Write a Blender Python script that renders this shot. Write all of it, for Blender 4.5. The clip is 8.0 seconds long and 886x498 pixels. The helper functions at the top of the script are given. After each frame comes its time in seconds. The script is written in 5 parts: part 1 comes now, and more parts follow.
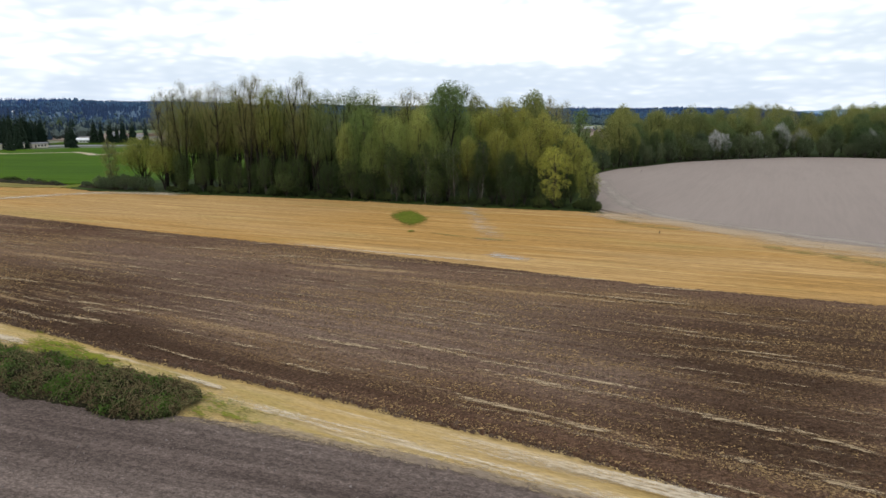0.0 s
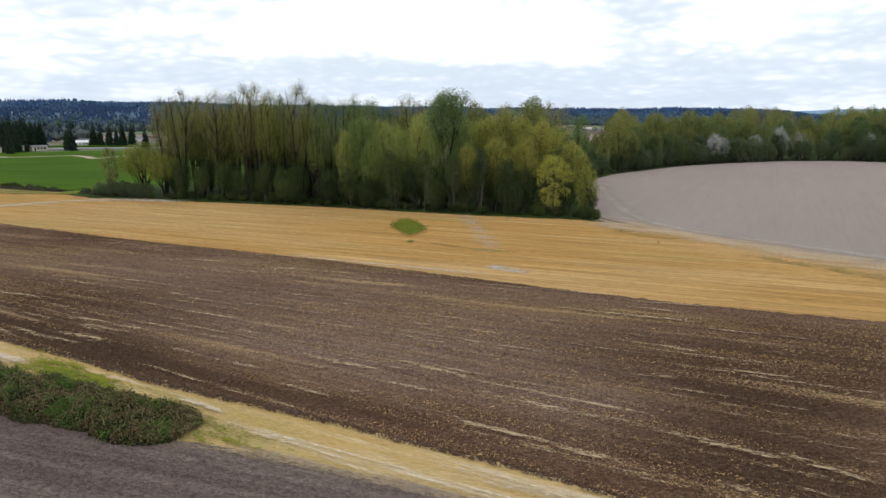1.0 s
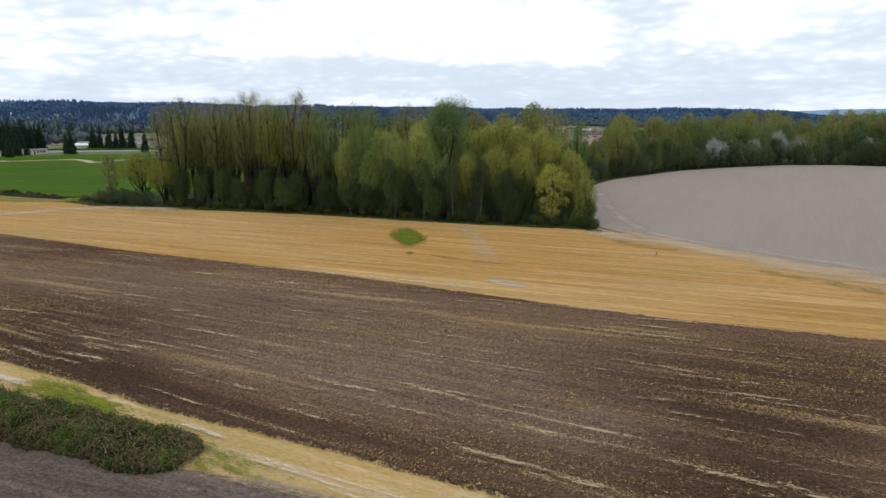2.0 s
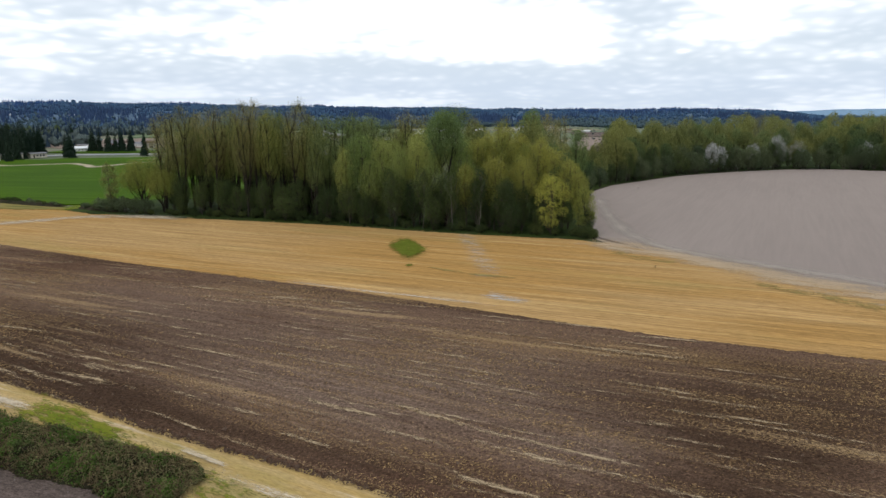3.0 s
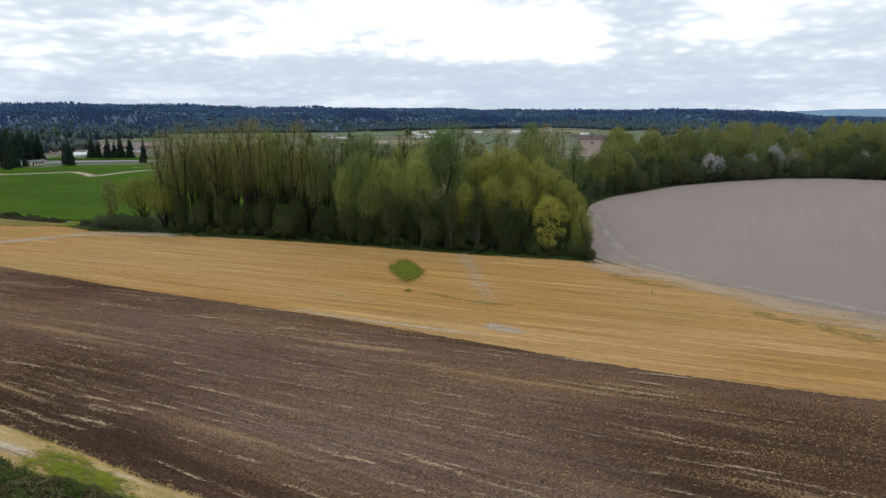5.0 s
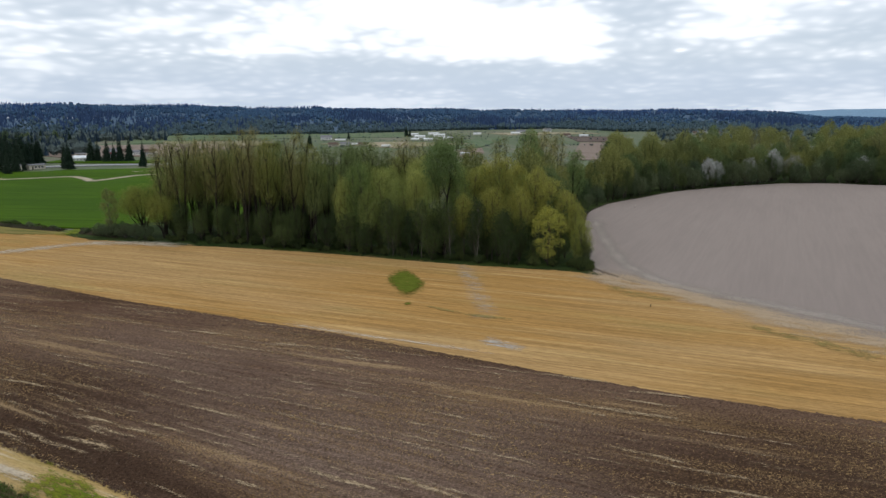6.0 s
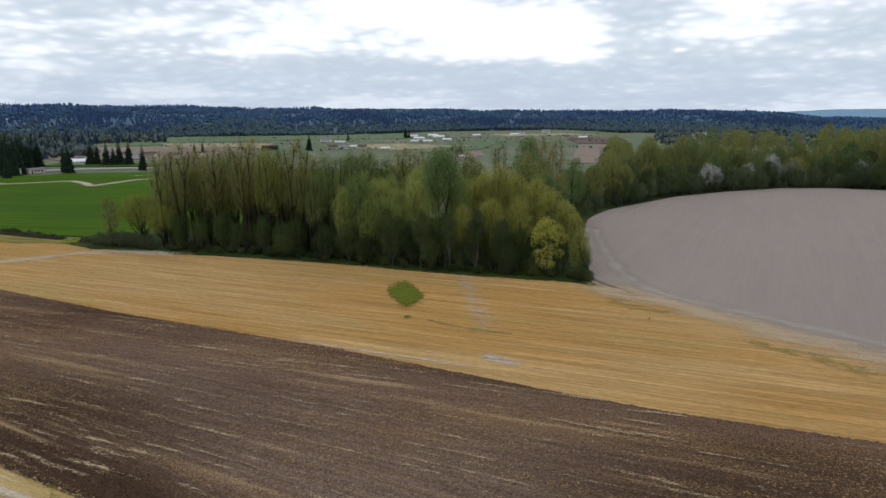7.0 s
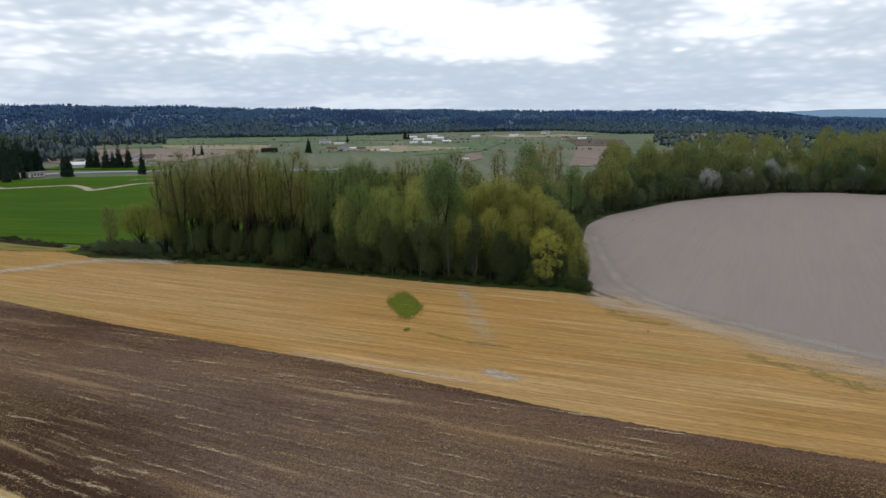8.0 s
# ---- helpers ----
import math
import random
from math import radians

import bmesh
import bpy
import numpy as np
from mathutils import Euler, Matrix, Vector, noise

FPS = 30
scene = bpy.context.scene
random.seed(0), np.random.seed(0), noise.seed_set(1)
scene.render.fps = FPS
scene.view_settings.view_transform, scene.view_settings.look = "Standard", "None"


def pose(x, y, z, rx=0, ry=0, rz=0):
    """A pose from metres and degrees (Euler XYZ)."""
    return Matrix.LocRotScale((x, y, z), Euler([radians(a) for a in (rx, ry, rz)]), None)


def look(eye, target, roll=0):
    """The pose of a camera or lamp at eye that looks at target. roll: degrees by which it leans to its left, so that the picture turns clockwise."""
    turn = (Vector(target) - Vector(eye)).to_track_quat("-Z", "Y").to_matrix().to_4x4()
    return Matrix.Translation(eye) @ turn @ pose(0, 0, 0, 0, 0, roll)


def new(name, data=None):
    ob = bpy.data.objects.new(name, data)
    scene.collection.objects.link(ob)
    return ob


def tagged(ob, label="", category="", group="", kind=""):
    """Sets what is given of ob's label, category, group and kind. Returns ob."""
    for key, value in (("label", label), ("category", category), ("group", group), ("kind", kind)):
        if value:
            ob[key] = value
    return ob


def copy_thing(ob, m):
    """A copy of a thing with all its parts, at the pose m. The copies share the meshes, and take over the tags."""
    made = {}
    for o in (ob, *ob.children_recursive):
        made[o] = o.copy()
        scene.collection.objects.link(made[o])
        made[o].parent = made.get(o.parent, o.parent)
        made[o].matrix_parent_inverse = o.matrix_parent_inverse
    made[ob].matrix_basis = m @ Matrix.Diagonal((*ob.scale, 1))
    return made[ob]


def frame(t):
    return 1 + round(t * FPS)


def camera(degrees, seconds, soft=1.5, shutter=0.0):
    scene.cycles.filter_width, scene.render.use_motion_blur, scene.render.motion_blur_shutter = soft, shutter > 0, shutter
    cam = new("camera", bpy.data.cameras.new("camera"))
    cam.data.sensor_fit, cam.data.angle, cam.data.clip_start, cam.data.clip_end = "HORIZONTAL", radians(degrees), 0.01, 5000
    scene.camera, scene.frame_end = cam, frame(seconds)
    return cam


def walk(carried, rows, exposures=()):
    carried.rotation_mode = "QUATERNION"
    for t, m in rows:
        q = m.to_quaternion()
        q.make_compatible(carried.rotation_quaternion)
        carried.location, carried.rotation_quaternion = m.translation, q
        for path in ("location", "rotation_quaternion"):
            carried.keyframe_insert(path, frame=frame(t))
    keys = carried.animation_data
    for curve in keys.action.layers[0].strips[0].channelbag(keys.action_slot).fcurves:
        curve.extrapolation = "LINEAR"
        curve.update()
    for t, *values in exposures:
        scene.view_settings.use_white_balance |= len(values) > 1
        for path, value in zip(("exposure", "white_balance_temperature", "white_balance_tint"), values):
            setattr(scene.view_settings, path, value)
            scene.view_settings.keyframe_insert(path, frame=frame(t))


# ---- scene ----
import collections
cam = camera(66.0, 8.0)
# seconds, x, y, height, yaw, pitch, roll: a drone that climbs straight up over the near field
PATH = [
    (0.00, 0.000, 0.000, 19.381, -0.000, -11.136, -0.139),
    (0.25, 0.008, 0.005, 19.783, -0.012, -11.139, -0.147),
    (0.50, 0.016, 0.011, 20.213, -0.024, -11.143, -0.156),
    (1.00, 0.032, 0.022, 21.142, -0.047, -11.150, -0.172),
    (1.50, 0.047, 0.033, 22.139, -0.071, -11.157, -0.189),
    (2.25, 0.071, 0.049, 23.714, -0.106, -11.168, -0.214),
    (3.00, 0.095, 0.066, 25.346, -0.142, -11.179, -0.239),
    (3.50, 0.110, 0.077, 26.456, -0.166, -11.186, -0.256),
    (4.00, 0.126, 0.088, 27.579, -0.189, -11.193, -0.272),
    (4.50, 0.142, 0.099, 28.715, -0.213, -11.200, -0.289),
    (5.25, 0.166, 0.115, 30.447, -0.248, -11.211, -0.314),
    (6.00, 0.189, 0.132, 32.209, -0.284, -11.222, -0.339),
    (6.50, 0.205, 0.143, 33.393, -0.308, -11.229, -0.356),
    (7.00, 0.221, 0.154, 34.576, -0.331, -11.236, -0.373),
    (7.50, 0.237, 0.165, 35.743, -0.355, -11.243, -0.389),
    (8.00, 0.252, 0.176, 36.871, -0.379, -11.250, -0.406),
]
walk(cam, [(t, pose(x, y, z, 0, 0, yaw) @ pose(0, 0, 0, 90 + pitch) @ pose(0, 0, 0, 0, 0, roll)) for t, x, y, z, yaw, pitch, roll in PATH], [(0.0, -0.11, 6350, 10), (8.0, -0.49, 6150, 10)])

# ---- light ----
SUN_AZIMUTH, SUN_HEIGHT = -125.0, 62.0  # degrees: clockwise from straight ahead, above the horizon
world = bpy.data.worlds.new("sky")
scene.world = world
world.use_nodes = True
wt = world.node_tree
wt.nodes.clear()


def wnode(kind):
    return wt.nodes.new("ShaderNode" + kind)


def wmath(op, a, b=0.0, clamp=False):
    n = wnode("Math")
    n.operation, n.use_clamp = op, clamp
    for i, v in enumerate((a, b)):
        if isinstance(v, bpy.types.NodeSocket):
            wt.links.new(v, n.inputs[i])
        else:
            n.inputs[i].default_value = v
    return n.outputs[0]


def wmix(fac, a, b):
    n = wnode("Mix")
    n.data_type = "RGBA"
    for i, v in ((0, fac), (6, a), (7, b)):
        if isinstance(v, bpy.types.NodeSocket):
            wt.links.new(v, n.inputs[i])
        else:
            n.inputs[i].default_value = v
    return n.outputs[2]


def wnoise(vec, scale, detail, rough=0.55):
    n = wnode("TexNoise")
    wt.links.new(vec, n.inputs["Vector"])
    n.inputs["Scale"].default_value, n.inputs["Detail"].default_value, n.inputs["Roughness"].default_value = scale, detail, rough
    return n.outputs["Fac"]


def wrange(v, lo, hi):
    n = wnode("MapRange")
    n.interpolation_type = "SMOOTHSTEP"
    wt.links.new(v, n.inputs[0])
    n.inputs[1].default_value, n.inputs[2].default_value = lo, hi
    return n.outputs[0]


# A broken overcast: soft heaps of cloud over a greyer, bluer layer towards the horizon.
air = wnode("TexSky")
air.sky_type, air.sun_disc = "NISHITA", False
air.sun_elevation, air.sun_rotation = radians(SUN_HEIGHT), radians(SUN_AZIMUTH)
where = wnode("TexCoord")
split = wnode("SeparateXYZ")
wt.links.new(where.outputs["Generated"], split.inputs[0])
sx, sz = split.outputs[0], split.outputs[2]


def wlayer(across, height, shift):
    """Coordinates for a layer of cloud that is flattened towards the horizon."""
    n = wnode("CombineXYZ")
    wt.links.new(wmath("MULTIPLY", sx, across), n.inputs[0])
    wt.links.new(wmath("MULTIPLY", split.outputs[1], across * 0.5), n.inputs[1])
    wt.links.new(wmath("ADD", wmath("MULTIPLY", wmath("POWER", wmath("MAXIMUM", sz, 0.0), 0.8), height), shift), n.inputs[2])
    return n.outputs[0]


def wblob(x, z, wide, high):
    """A soft brighter or darker stretch of the cloud deck."""
    a = wmath("POWER", wmath("DIVIDE", wmath("SUBTRACT", sx, x), wide), 2.0)
    b = wmath("POWER", wmath("DIVIDE", wmath("SUBTRACT", sz, z), high), 2.0)
    return wmath("POWER", 2.718, wmath("MULTIPLY", wmath("ADD", a, b), -1.0))


def wpuffs(vec):
    """Rounded heads of cloud."""
    n = wnode("TexVoronoi")
    n.feature = "SMOOTH_F1"
    n.inputs["Smoothness"].default_value = 0.6
    wt.links.new(vec, n.inputs["Vector"])
    return wmath("SUBTRACT", 1.0, n.outputs["Distance"])


def wbend(vec, scale, amount):
    """Coordinates bent by noise, so that outlines billow."""
    n = wnode("TexNoise")
    wt.links.new(vec, n.inputs["Vector"])
    n.inputs["Scale"].default_value, n.inputs["Detail"].default_value = scale, 2.0
    m, add = wnode("VectorMath"), wnode("VectorMath")
    m.operation, add.operation = "SCALE", "ADD"
    wt.links.new(n.outputs["Color"], m.inputs[0])
    m.inputs["Scale"].default_value = amount
    wt.links.new(vec, add.inputs[0])
    wt.links.new(m.outputs[0], add.inputs[1])
    return add.outputs[0]


heaps = wnoise(wbend(wlayer(6.5, 15.0, 2.2), 0.9, 0.5), 1.0, 4.0, 0.38)
puffs = wpuffs(wbend(wlayer(9.0, 20.0, 7.4), 1.2, 0.5))
bands = wnoise(wlayer(1.8, 30.0, 5.1), 1.0, 4.0, 0.5)
rise = wrange(sz, 0.03, 0.085)
thick = wmath("ADD", wmath("ADD", wmath("MULTIPLY", heaps, 0.62), wmath("MULTIPLY", puffs, 0.17)), wmath("MULTIPLY", bands, 0.27))
thick = wmath("ADD", thick, wmath("MULTIPLY", rise, 0.01))
for x, z, wide, high, gain in ((0.02, 0.13, 0.13, 0.04, 0.17), (0.17, 0.118, 0.10, 0.020, 0.17), (-0.33, 0.115, 0.06, 0.010, 0.10), (-0.24, 0.085, 0.07, 0.006, 0.07), (0.20, 0.078, 0.05, 0.010, 0.14), (0.0, 0.063, 0.16, 0.008, -0.11), (0.42, 0.075, 0.16, 0.025, -0.14), (-0.42, 0.14, 0.10, 0.015, -0.08), (-0.12, 0.085, 0.05, 0.012, -0.07), (0.40, 0.10, 0.12, 0.006, 0.07), (0.10, 0.048, 0.40, 0.014, -0.11), (-0.28, 0.13, 0.25, 0.03, 0.05), (0.324, 0.081, 0.010, 0.003, 0.13), (-0.30, 0.12, 0.22, 0.05, -0.06)):
    thick = wmath("ADD", thick, wmath("MULTIPLY", wblob(x, z, wide, high), gain))
lit = wmath("ADD", wmath("MULTIPLY", wrange(thick, 0.36, 0.70), 0.75), wmath("MULTIPLY", wrange(thick, 0.48, 0.60), 0.25))
lit = wmath("MULTIPLY", lit, wmath("ADD", 0.45, wmath("MULTIPLY", rise, 0.55)))
shade = wmix(rise, (0.80, 0.905, 1.04, 1), (0.87, 0.962, 1.05, 1))
cloud = wmix(lit, shade, (1.62, 1.625, 1.63, 1))
blue = wnode("VectorMath")
blue.operation = "SCALE"
wt.links.new(air.outputs[0], blue.inputs[0])
blue.inputs["Scale"].default_value = 0.1
sky_colour = wmix(0.93, blue.outputs[0], cloud)
back = wnode("Background")
back.inputs["Strength"].default_value = 1.0
wt.links.new(sky_colour, back.inputs["Color"])
wt.links.new(back.outputs[0], wnode("OutputWorld").inputs[0])

sun_data = bpy.data.lights.new("sun", "SUN")
sun_data.energy, sun_data.angle, sun_data.color = 0.66, radians(14), (1.0, 0.96, 0.9)
sun = new("sun", sun_data)
sun.matrix_world = look((80 * math.sin(radians(SUN_AZIMUTH)) * math.cos(radians(SUN_HEIGHT)), 80 * math.cos(radians(SUN_AZIMUTH)) * math.cos(radians(SUN_HEIGHT)), 80 * math.sin(radians(SUN_HEIGHT))), (0, 0, 0))


# ---- materials ----
class Shader:
    """A small helper round one node material."""

    def __init__(self, name, rough=0.9):
        self.m = bpy.data.materials.new(name)
        self.m.use_nodes = True
        self.t = self.m.node_tree
        self.b = self.t.nodes["Principled BSDF"]
        self.b.inputs["Roughness"].default_value = rough
        self.b.inputs["Specular IOR Level"].default_value = 0.02

    def put(self, socket, v):
        if isinstance(v, bpy.types.NodeSocket):
            self.t.links.new(v, socket)
        elif isinstance(v, tuple) and len(v) == 3 and socket.type == "RGBA":
            socket.default_value = (*v, 1)
        else:
            socket.default_value = v

    def node(self, kind):
        return self.t.nodes.new("ShaderNode" + kind)

    def coords(self, turn=0.0, scale=(1, 1, 1), shift=(0, 0, 0)):
        c, m = self.node("TexCoord"), self.node("Mapping")
        self.t.links.new(c.outputs["Object"], m.inputs["Vector"])
        r = self.node("Mapping")
        m.inputs["Rotation"].default_value = (0, 0, radians(turn))
        self.t.links.new(m.outputs[0], r.inputs["Vector"])
        r.inputs["Scale"].default_value, r.inputs["Location"].default_value = scale, shift
        return r.outputs[0]

    def fan(self, scale, shift=(0, 0, 0)):
        """Coordinates along and across the rows of the ploughed field."""
        part_of, join = self.node("SeparateXYZ"), self.node("CombineXYZ")
        self.put(part_of.inputs[0], self.coords(PLOUGH_ROW))
        u = part_of.outputs[0]
        open_out = self.math("POWER", 2.71828, self.math("MULTIPLY", self.math("ADD", u, 20.0), -0.005))
        w = self.math("ADD", self.math("MULTIPLY", self.math("SUBTRACT", part_of.outputs[1], 64.0), open_out), 64.0)
        for i, v in enumerate((u, w)):
            self.put(join.inputs[i], self.math("ADD", self.math("MULTIPLY", v, scale[i]), shift[i]))
        return join.outputs[0]

    def noise(self, vec, scale=1.0, detail=4.0, rough=0.55):
        n = self.node("TexNoise")
        self.put(n.inputs["Vector"], vec)
        n.inputs["Scale"].default_value, n.inputs["Detail"].default_value, n.inputs["Roughness"].default_value = scale, detail, rough
        return n.outputs["Fac"]

    def step(self, v, lo, hi, to0=0.0, to1=1.0):
        n = self.node("MapRange")
        n.interpolation_type = "SMOOTHSTEP"
        self.put(n.inputs[0], v)
        for i, x in enumerate((lo, hi, to0, to1)):
            n.inputs[i + 1].default_value = x
        return n.outputs[0]

    def math(self, op, a, b=0.0):
        n = self.node("Math")
        n.operation = op
        self.put(n.inputs[0], a)
        self.put(n.inputs[1], b)
        return n.outputs[0]

    def mix(self, fac, a, b, how="MIX"):
        n = self.node("Mix")
        n.data_type, n.blend_type = "RGBA", how
        for i, v in ((0, fac), (6, a), (7, b)):
            self.put(n.inputs[i], v)
        return n.outputs[2]

    def scale(self, colour, by):
        n = self.node("VectorMath")
        n.operation = "SCALE"
        self.put(n.inputs[0], colour)
        self.put(n.inputs["Scale"], by)
        return n.outputs[0]

    def chance(self):
        return self.node("ObjectInfo").outputs["Random"]

    def island(self):
        return self.node("NewGeometry").outputs["Random Per Island"]

    def bump(self, height, distance, strength=0.6):
        n = self.node("Bump")
        n.inputs["Strength"].default_value, n.inputs["Distance"].default_value = strength, distance
        self.put(n.inputs["Height"], height)
        self.put(self.b.inputs["Normal"], n.outputs[0])

    def done(self, colour):
        self.put(self.b.inputs["Base Color"], colour)
        return self.m


PLOUGH_ROW = 24.0  # the same for the ploughed field, whose rows fan out towards the verge
ROW = 23.0  # degrees by which the drilled rows of both near fields run off to the right and nearer


def ploughed_soil():
    s = Shader("ploughed_soil", 0.95)
    wide = s.noise(s.fan((0.012, 0.035, 1), (2, 6, 0)), 1.0, 3)
    band = s.noise(s.fan((0.016, 0.30, 1)), 1.0, 3, 0.6)
    line = s.noise(s.fan((0.028, 0.5, 1), (7, 3, 0)), 1.0, 3, 0.6)
    furrow = s.noise(s.fan((0.10, 1.7, 1), (1, 8, 0)), 1.0, 3, 0.6)
    fleck = s.noise(s.fan((3.6, 6.4, 2)), 1.0, 3, 0.75)
    clod = s.noise(s.coords(0, (3.4, 4.6, 3)), 1.0, 3, 0.7)
    patch = s.noise(s.fan((0.026, 0.055, 1), (31, 5, 0)), 1.0, 3)
    dry = s.step(s.math("ADD", wide, s.math("MULTIPLY", furrow, 0.4)), 0.54, 0.8)
    damp = s.node("Attribute")
    damp.attribute_name = "damp"
    soil = s.mix(dry, (0.074, 0.040, 0.024), (0.118, 0.073, 0.048))
    dusty = s.node("Attribute")
    dusty.attribute_name = "dry"
    soil = s.mix(s.math("MULTIPLY", dusty.outputs["Fac"], s.step(furrow, 0.05, 0.6)), soil, (0.144, 0.100, 0.074))
    soil = s.mix(damp.outputs["Fac"], soil, (0.050, 0.030, 0.019))
    soil = s.scale(soil, s.step(furrow, 0.3, 0.7, 0.95, 1.06))
    grit = s.noise(s.coords(0, (8, 11, 6)), 1.0, 2, 0.7)
    soil = s.scale(soil, s.step(clod, 0.3, 0.7, 0.6, 1.46))
    soil = s.scale(soil, s.step(grit, 0.32, 0.68, 0.64, 1.42))
    amount = s.math("ADD", s.math("MULTIPLY", s.math("SUBTRACT", band, 0.5), 1.5), s.math("MULTIPLY", s.math("SUBTRACT", patch, 0.5), 1.3))
    spread = s.node("Attribute")
    spread.attribute_name = "straw"
    amount = s.math("ADD", amount, s.math("MULTIPLY", s.math("SUBTRACT", spread.outputs["Fac"], 0.40), 0.5))
    amount = s.math("ADD", amount, s.math("MULTIPLY", s.math("SUBTRACT", fleck, 0.5), 3.6))
    straw = s.step(amount, 0.12, 0.62)
    bright = s.math("ADD", s.math("ADD", line, s.math("MULTIPLY", s.math("SUBTRACT", band, 0.5), 0.7)), s.math("MULTIPLY", s.math("SUBTRACT", fleck, 0.5), 0.9))
    bright = s.step(bright, 0.60, 0.82)
    colour = s.mix(s.math("MULTIPLY", straw, 0.72), soil, (0.235, 0.148, 0.066))
    colour = s.mix(s.math("MULTIPLY", bright, 0.8), colour, (0.34, 0.235, 0.125))
    s.bump(s.math("ADD", clod, s.math("MULTIPLY", fleck, 0.6)), 0.14, 0.8)
    return s.done(colour)


def stubble():
    s = Shader("stubble", 0.9)
    wide = s.noise(s.coords(ROW, (0.014, 0.05, 1), (4, 9, 0)), 1.0, 3)
    band = s.noise(s.coords(ROW, (0.016, 0.36, 1)), 1.0, 4, 0.6)
    line = s.noise(s.coords(ROW, (0.03, 1.5, 1), (3, 2, 0)), 1.0, 4, 0.7)
    dash = s.noise(s.coords(ROW, (0.08, 3.0, 1), (13, 6, 0)), 1.0, 3, 0.65)
    grain = s.noise(s.coords(ROW, (0.7, 4.0, 2)), 1.0, 4, 0.7)
    colour = s.mix(s.step(wide, 0.35, 0.65), (0.345, 0.198, 0.064), (0.385, 0.243, 0.102))
    colour = s.mix(s.math("MULTIPLY", s.step(band, 0.5, 0.7), 0.6), colour, (0.48, 0.322, 0.138))
    colour = s.scale(colour, s.step(line, 0.36, 0.64, 1.14, 0.76))
    colour = s.mix(s.math("MULTIPLY", s.step(dash, 0.55, 0.68), 0.7), colour, (0.225, 0.125, 0.042))
    green = s.noise(s.coords(ROW, (0.02, 0.09, 1), (55, 21, 0)), 1.0, 3)
    colour = s.mix(s.math("MULTIPLY", s.step(green, 0.54, 0.72), 0.35), colour, (0.26, 0.21, 0.075))
    colour = s.scale(colour, s.step(grain, 0.3, 0.7, 0.82, 1.18))
    s.bump(s.math("ADD", grain, line), 0.1, 0.5)
    return s.done(colour)


def tilled_soil(name, light, dark, turn, seed, contrast=1.0):
    s = Shader(name, 0.95)
    wide = s.noise(s.coords(turn, (0.012, 0.03, 1), (seed, 2, 0)), 1.0, 3)
    lane = s.noise(s.coords(turn, (0.018, 0.28, 1), (seed, 5, 0)), 1.0, 4, 0.6)
    tine = s.noise(s.coords(turn, (0.05, 1.1, 1), (seed, 1, 0)), 1.0, 4, 0.6)
    clod = s.noise(s.coords(turn, (2.6, 4.5, 3)), 1.0, 3, 0.7)
    colour = s.mix(s.step(s.math("ADD", wide, s.math("MULTIPLY", lane, 0.7)), 0.68, 1.0), dark, light)
    colour = s.scale(colour, s.step(tine, 0.34, 0.66, 1 - 0.2 * contrast, 1 + 0.2 * contrast))
    colour = s.scale(colour, s.step(clod, 0.3, 0.7, 1 - 0.3 * contrast, 1 + 0.3 * contrast))
    grit = s.noise(s.coords(turn, (7, 11, 6)), 1.0, 3, 0.7)
    colour = s.scale(colour, s.step(grit, 0.3, 0.7, 1 - 0.32 * contrast, 1 + 0.32 * contrast))
    s.bump(s.math("ADD", s.math("ADD", clod, grit), tine), 0.08, 0.6)
    return s.done(colour)


def grassy(name, a, b, c, turn=0.0, size=1.0):
    s = Shader(name, 0.85)
    wide = s.noise(s.coords(turn, (0.02 * size, 0.05 * size, 1)), 1.0, 4)
    row = s.noise(s.coords(turn, (0.03 * size, 0.5 * size, 1), (2, 7, 0)), 1.0, 4, 0.6)
    fine = s.noise(s.coords(0, (3 * size, 3 * size, 3)), 1.0, 5, 0.7)
    colour = s.mix(s.step(wide, 0.35, 0.66), a, b)
    colour = s.mix(s.step(row, 0.45, 0.7), colour, c)
    colour = s.scale(colour, s.step(fine, 0.25, 0.75, 0.78, 1.2))
    s.bump(fine, 0.1, 0.5)
    return s.done(colour)


def verge_straw():
    s = Shader("straw_verge", 0.9)
    along = s.noise(s.coords(29, (0.05, 0.8, 1), (3, 3, 0)), 1.0, 4, 0.6)
    patch = s.noise(s.coords(29, (0.045, 0.22, 1), (8, 1, 0)), 1.0, 4, 0.6)
    wheel = s.noise(s.coords(29, (0.07, 1.6, 1), (5, 12, 0)), 1.0, 4, 0.6)
    fine = s.noise(s.coords(29, (1.6, 7, 4)), 1.0, 5, 0.7)
    colour = s.mix(s.step(along, 0.36, 0.64), (0.38, 0.262, 0.10), (0.42, 0.305, 0.15))
    colour = s.mix(s.math("MULTIPLY", s.step(patch, 0.47, 0.66), 0.55), colour, (0.23, 0.20, 0.055))
    colour = s.mix(s.math("MULTIPLY", s.step(wheel, 0.56, 0.70), 0.55), colour, (0.53, 0.45, 0.35))
    colour = s.scale(colour, s.step(fine, 0.25, 0.75, 0.75, 1.22))
    s.bump(fine, 0.1, 0.6)
    return s.done(colour)


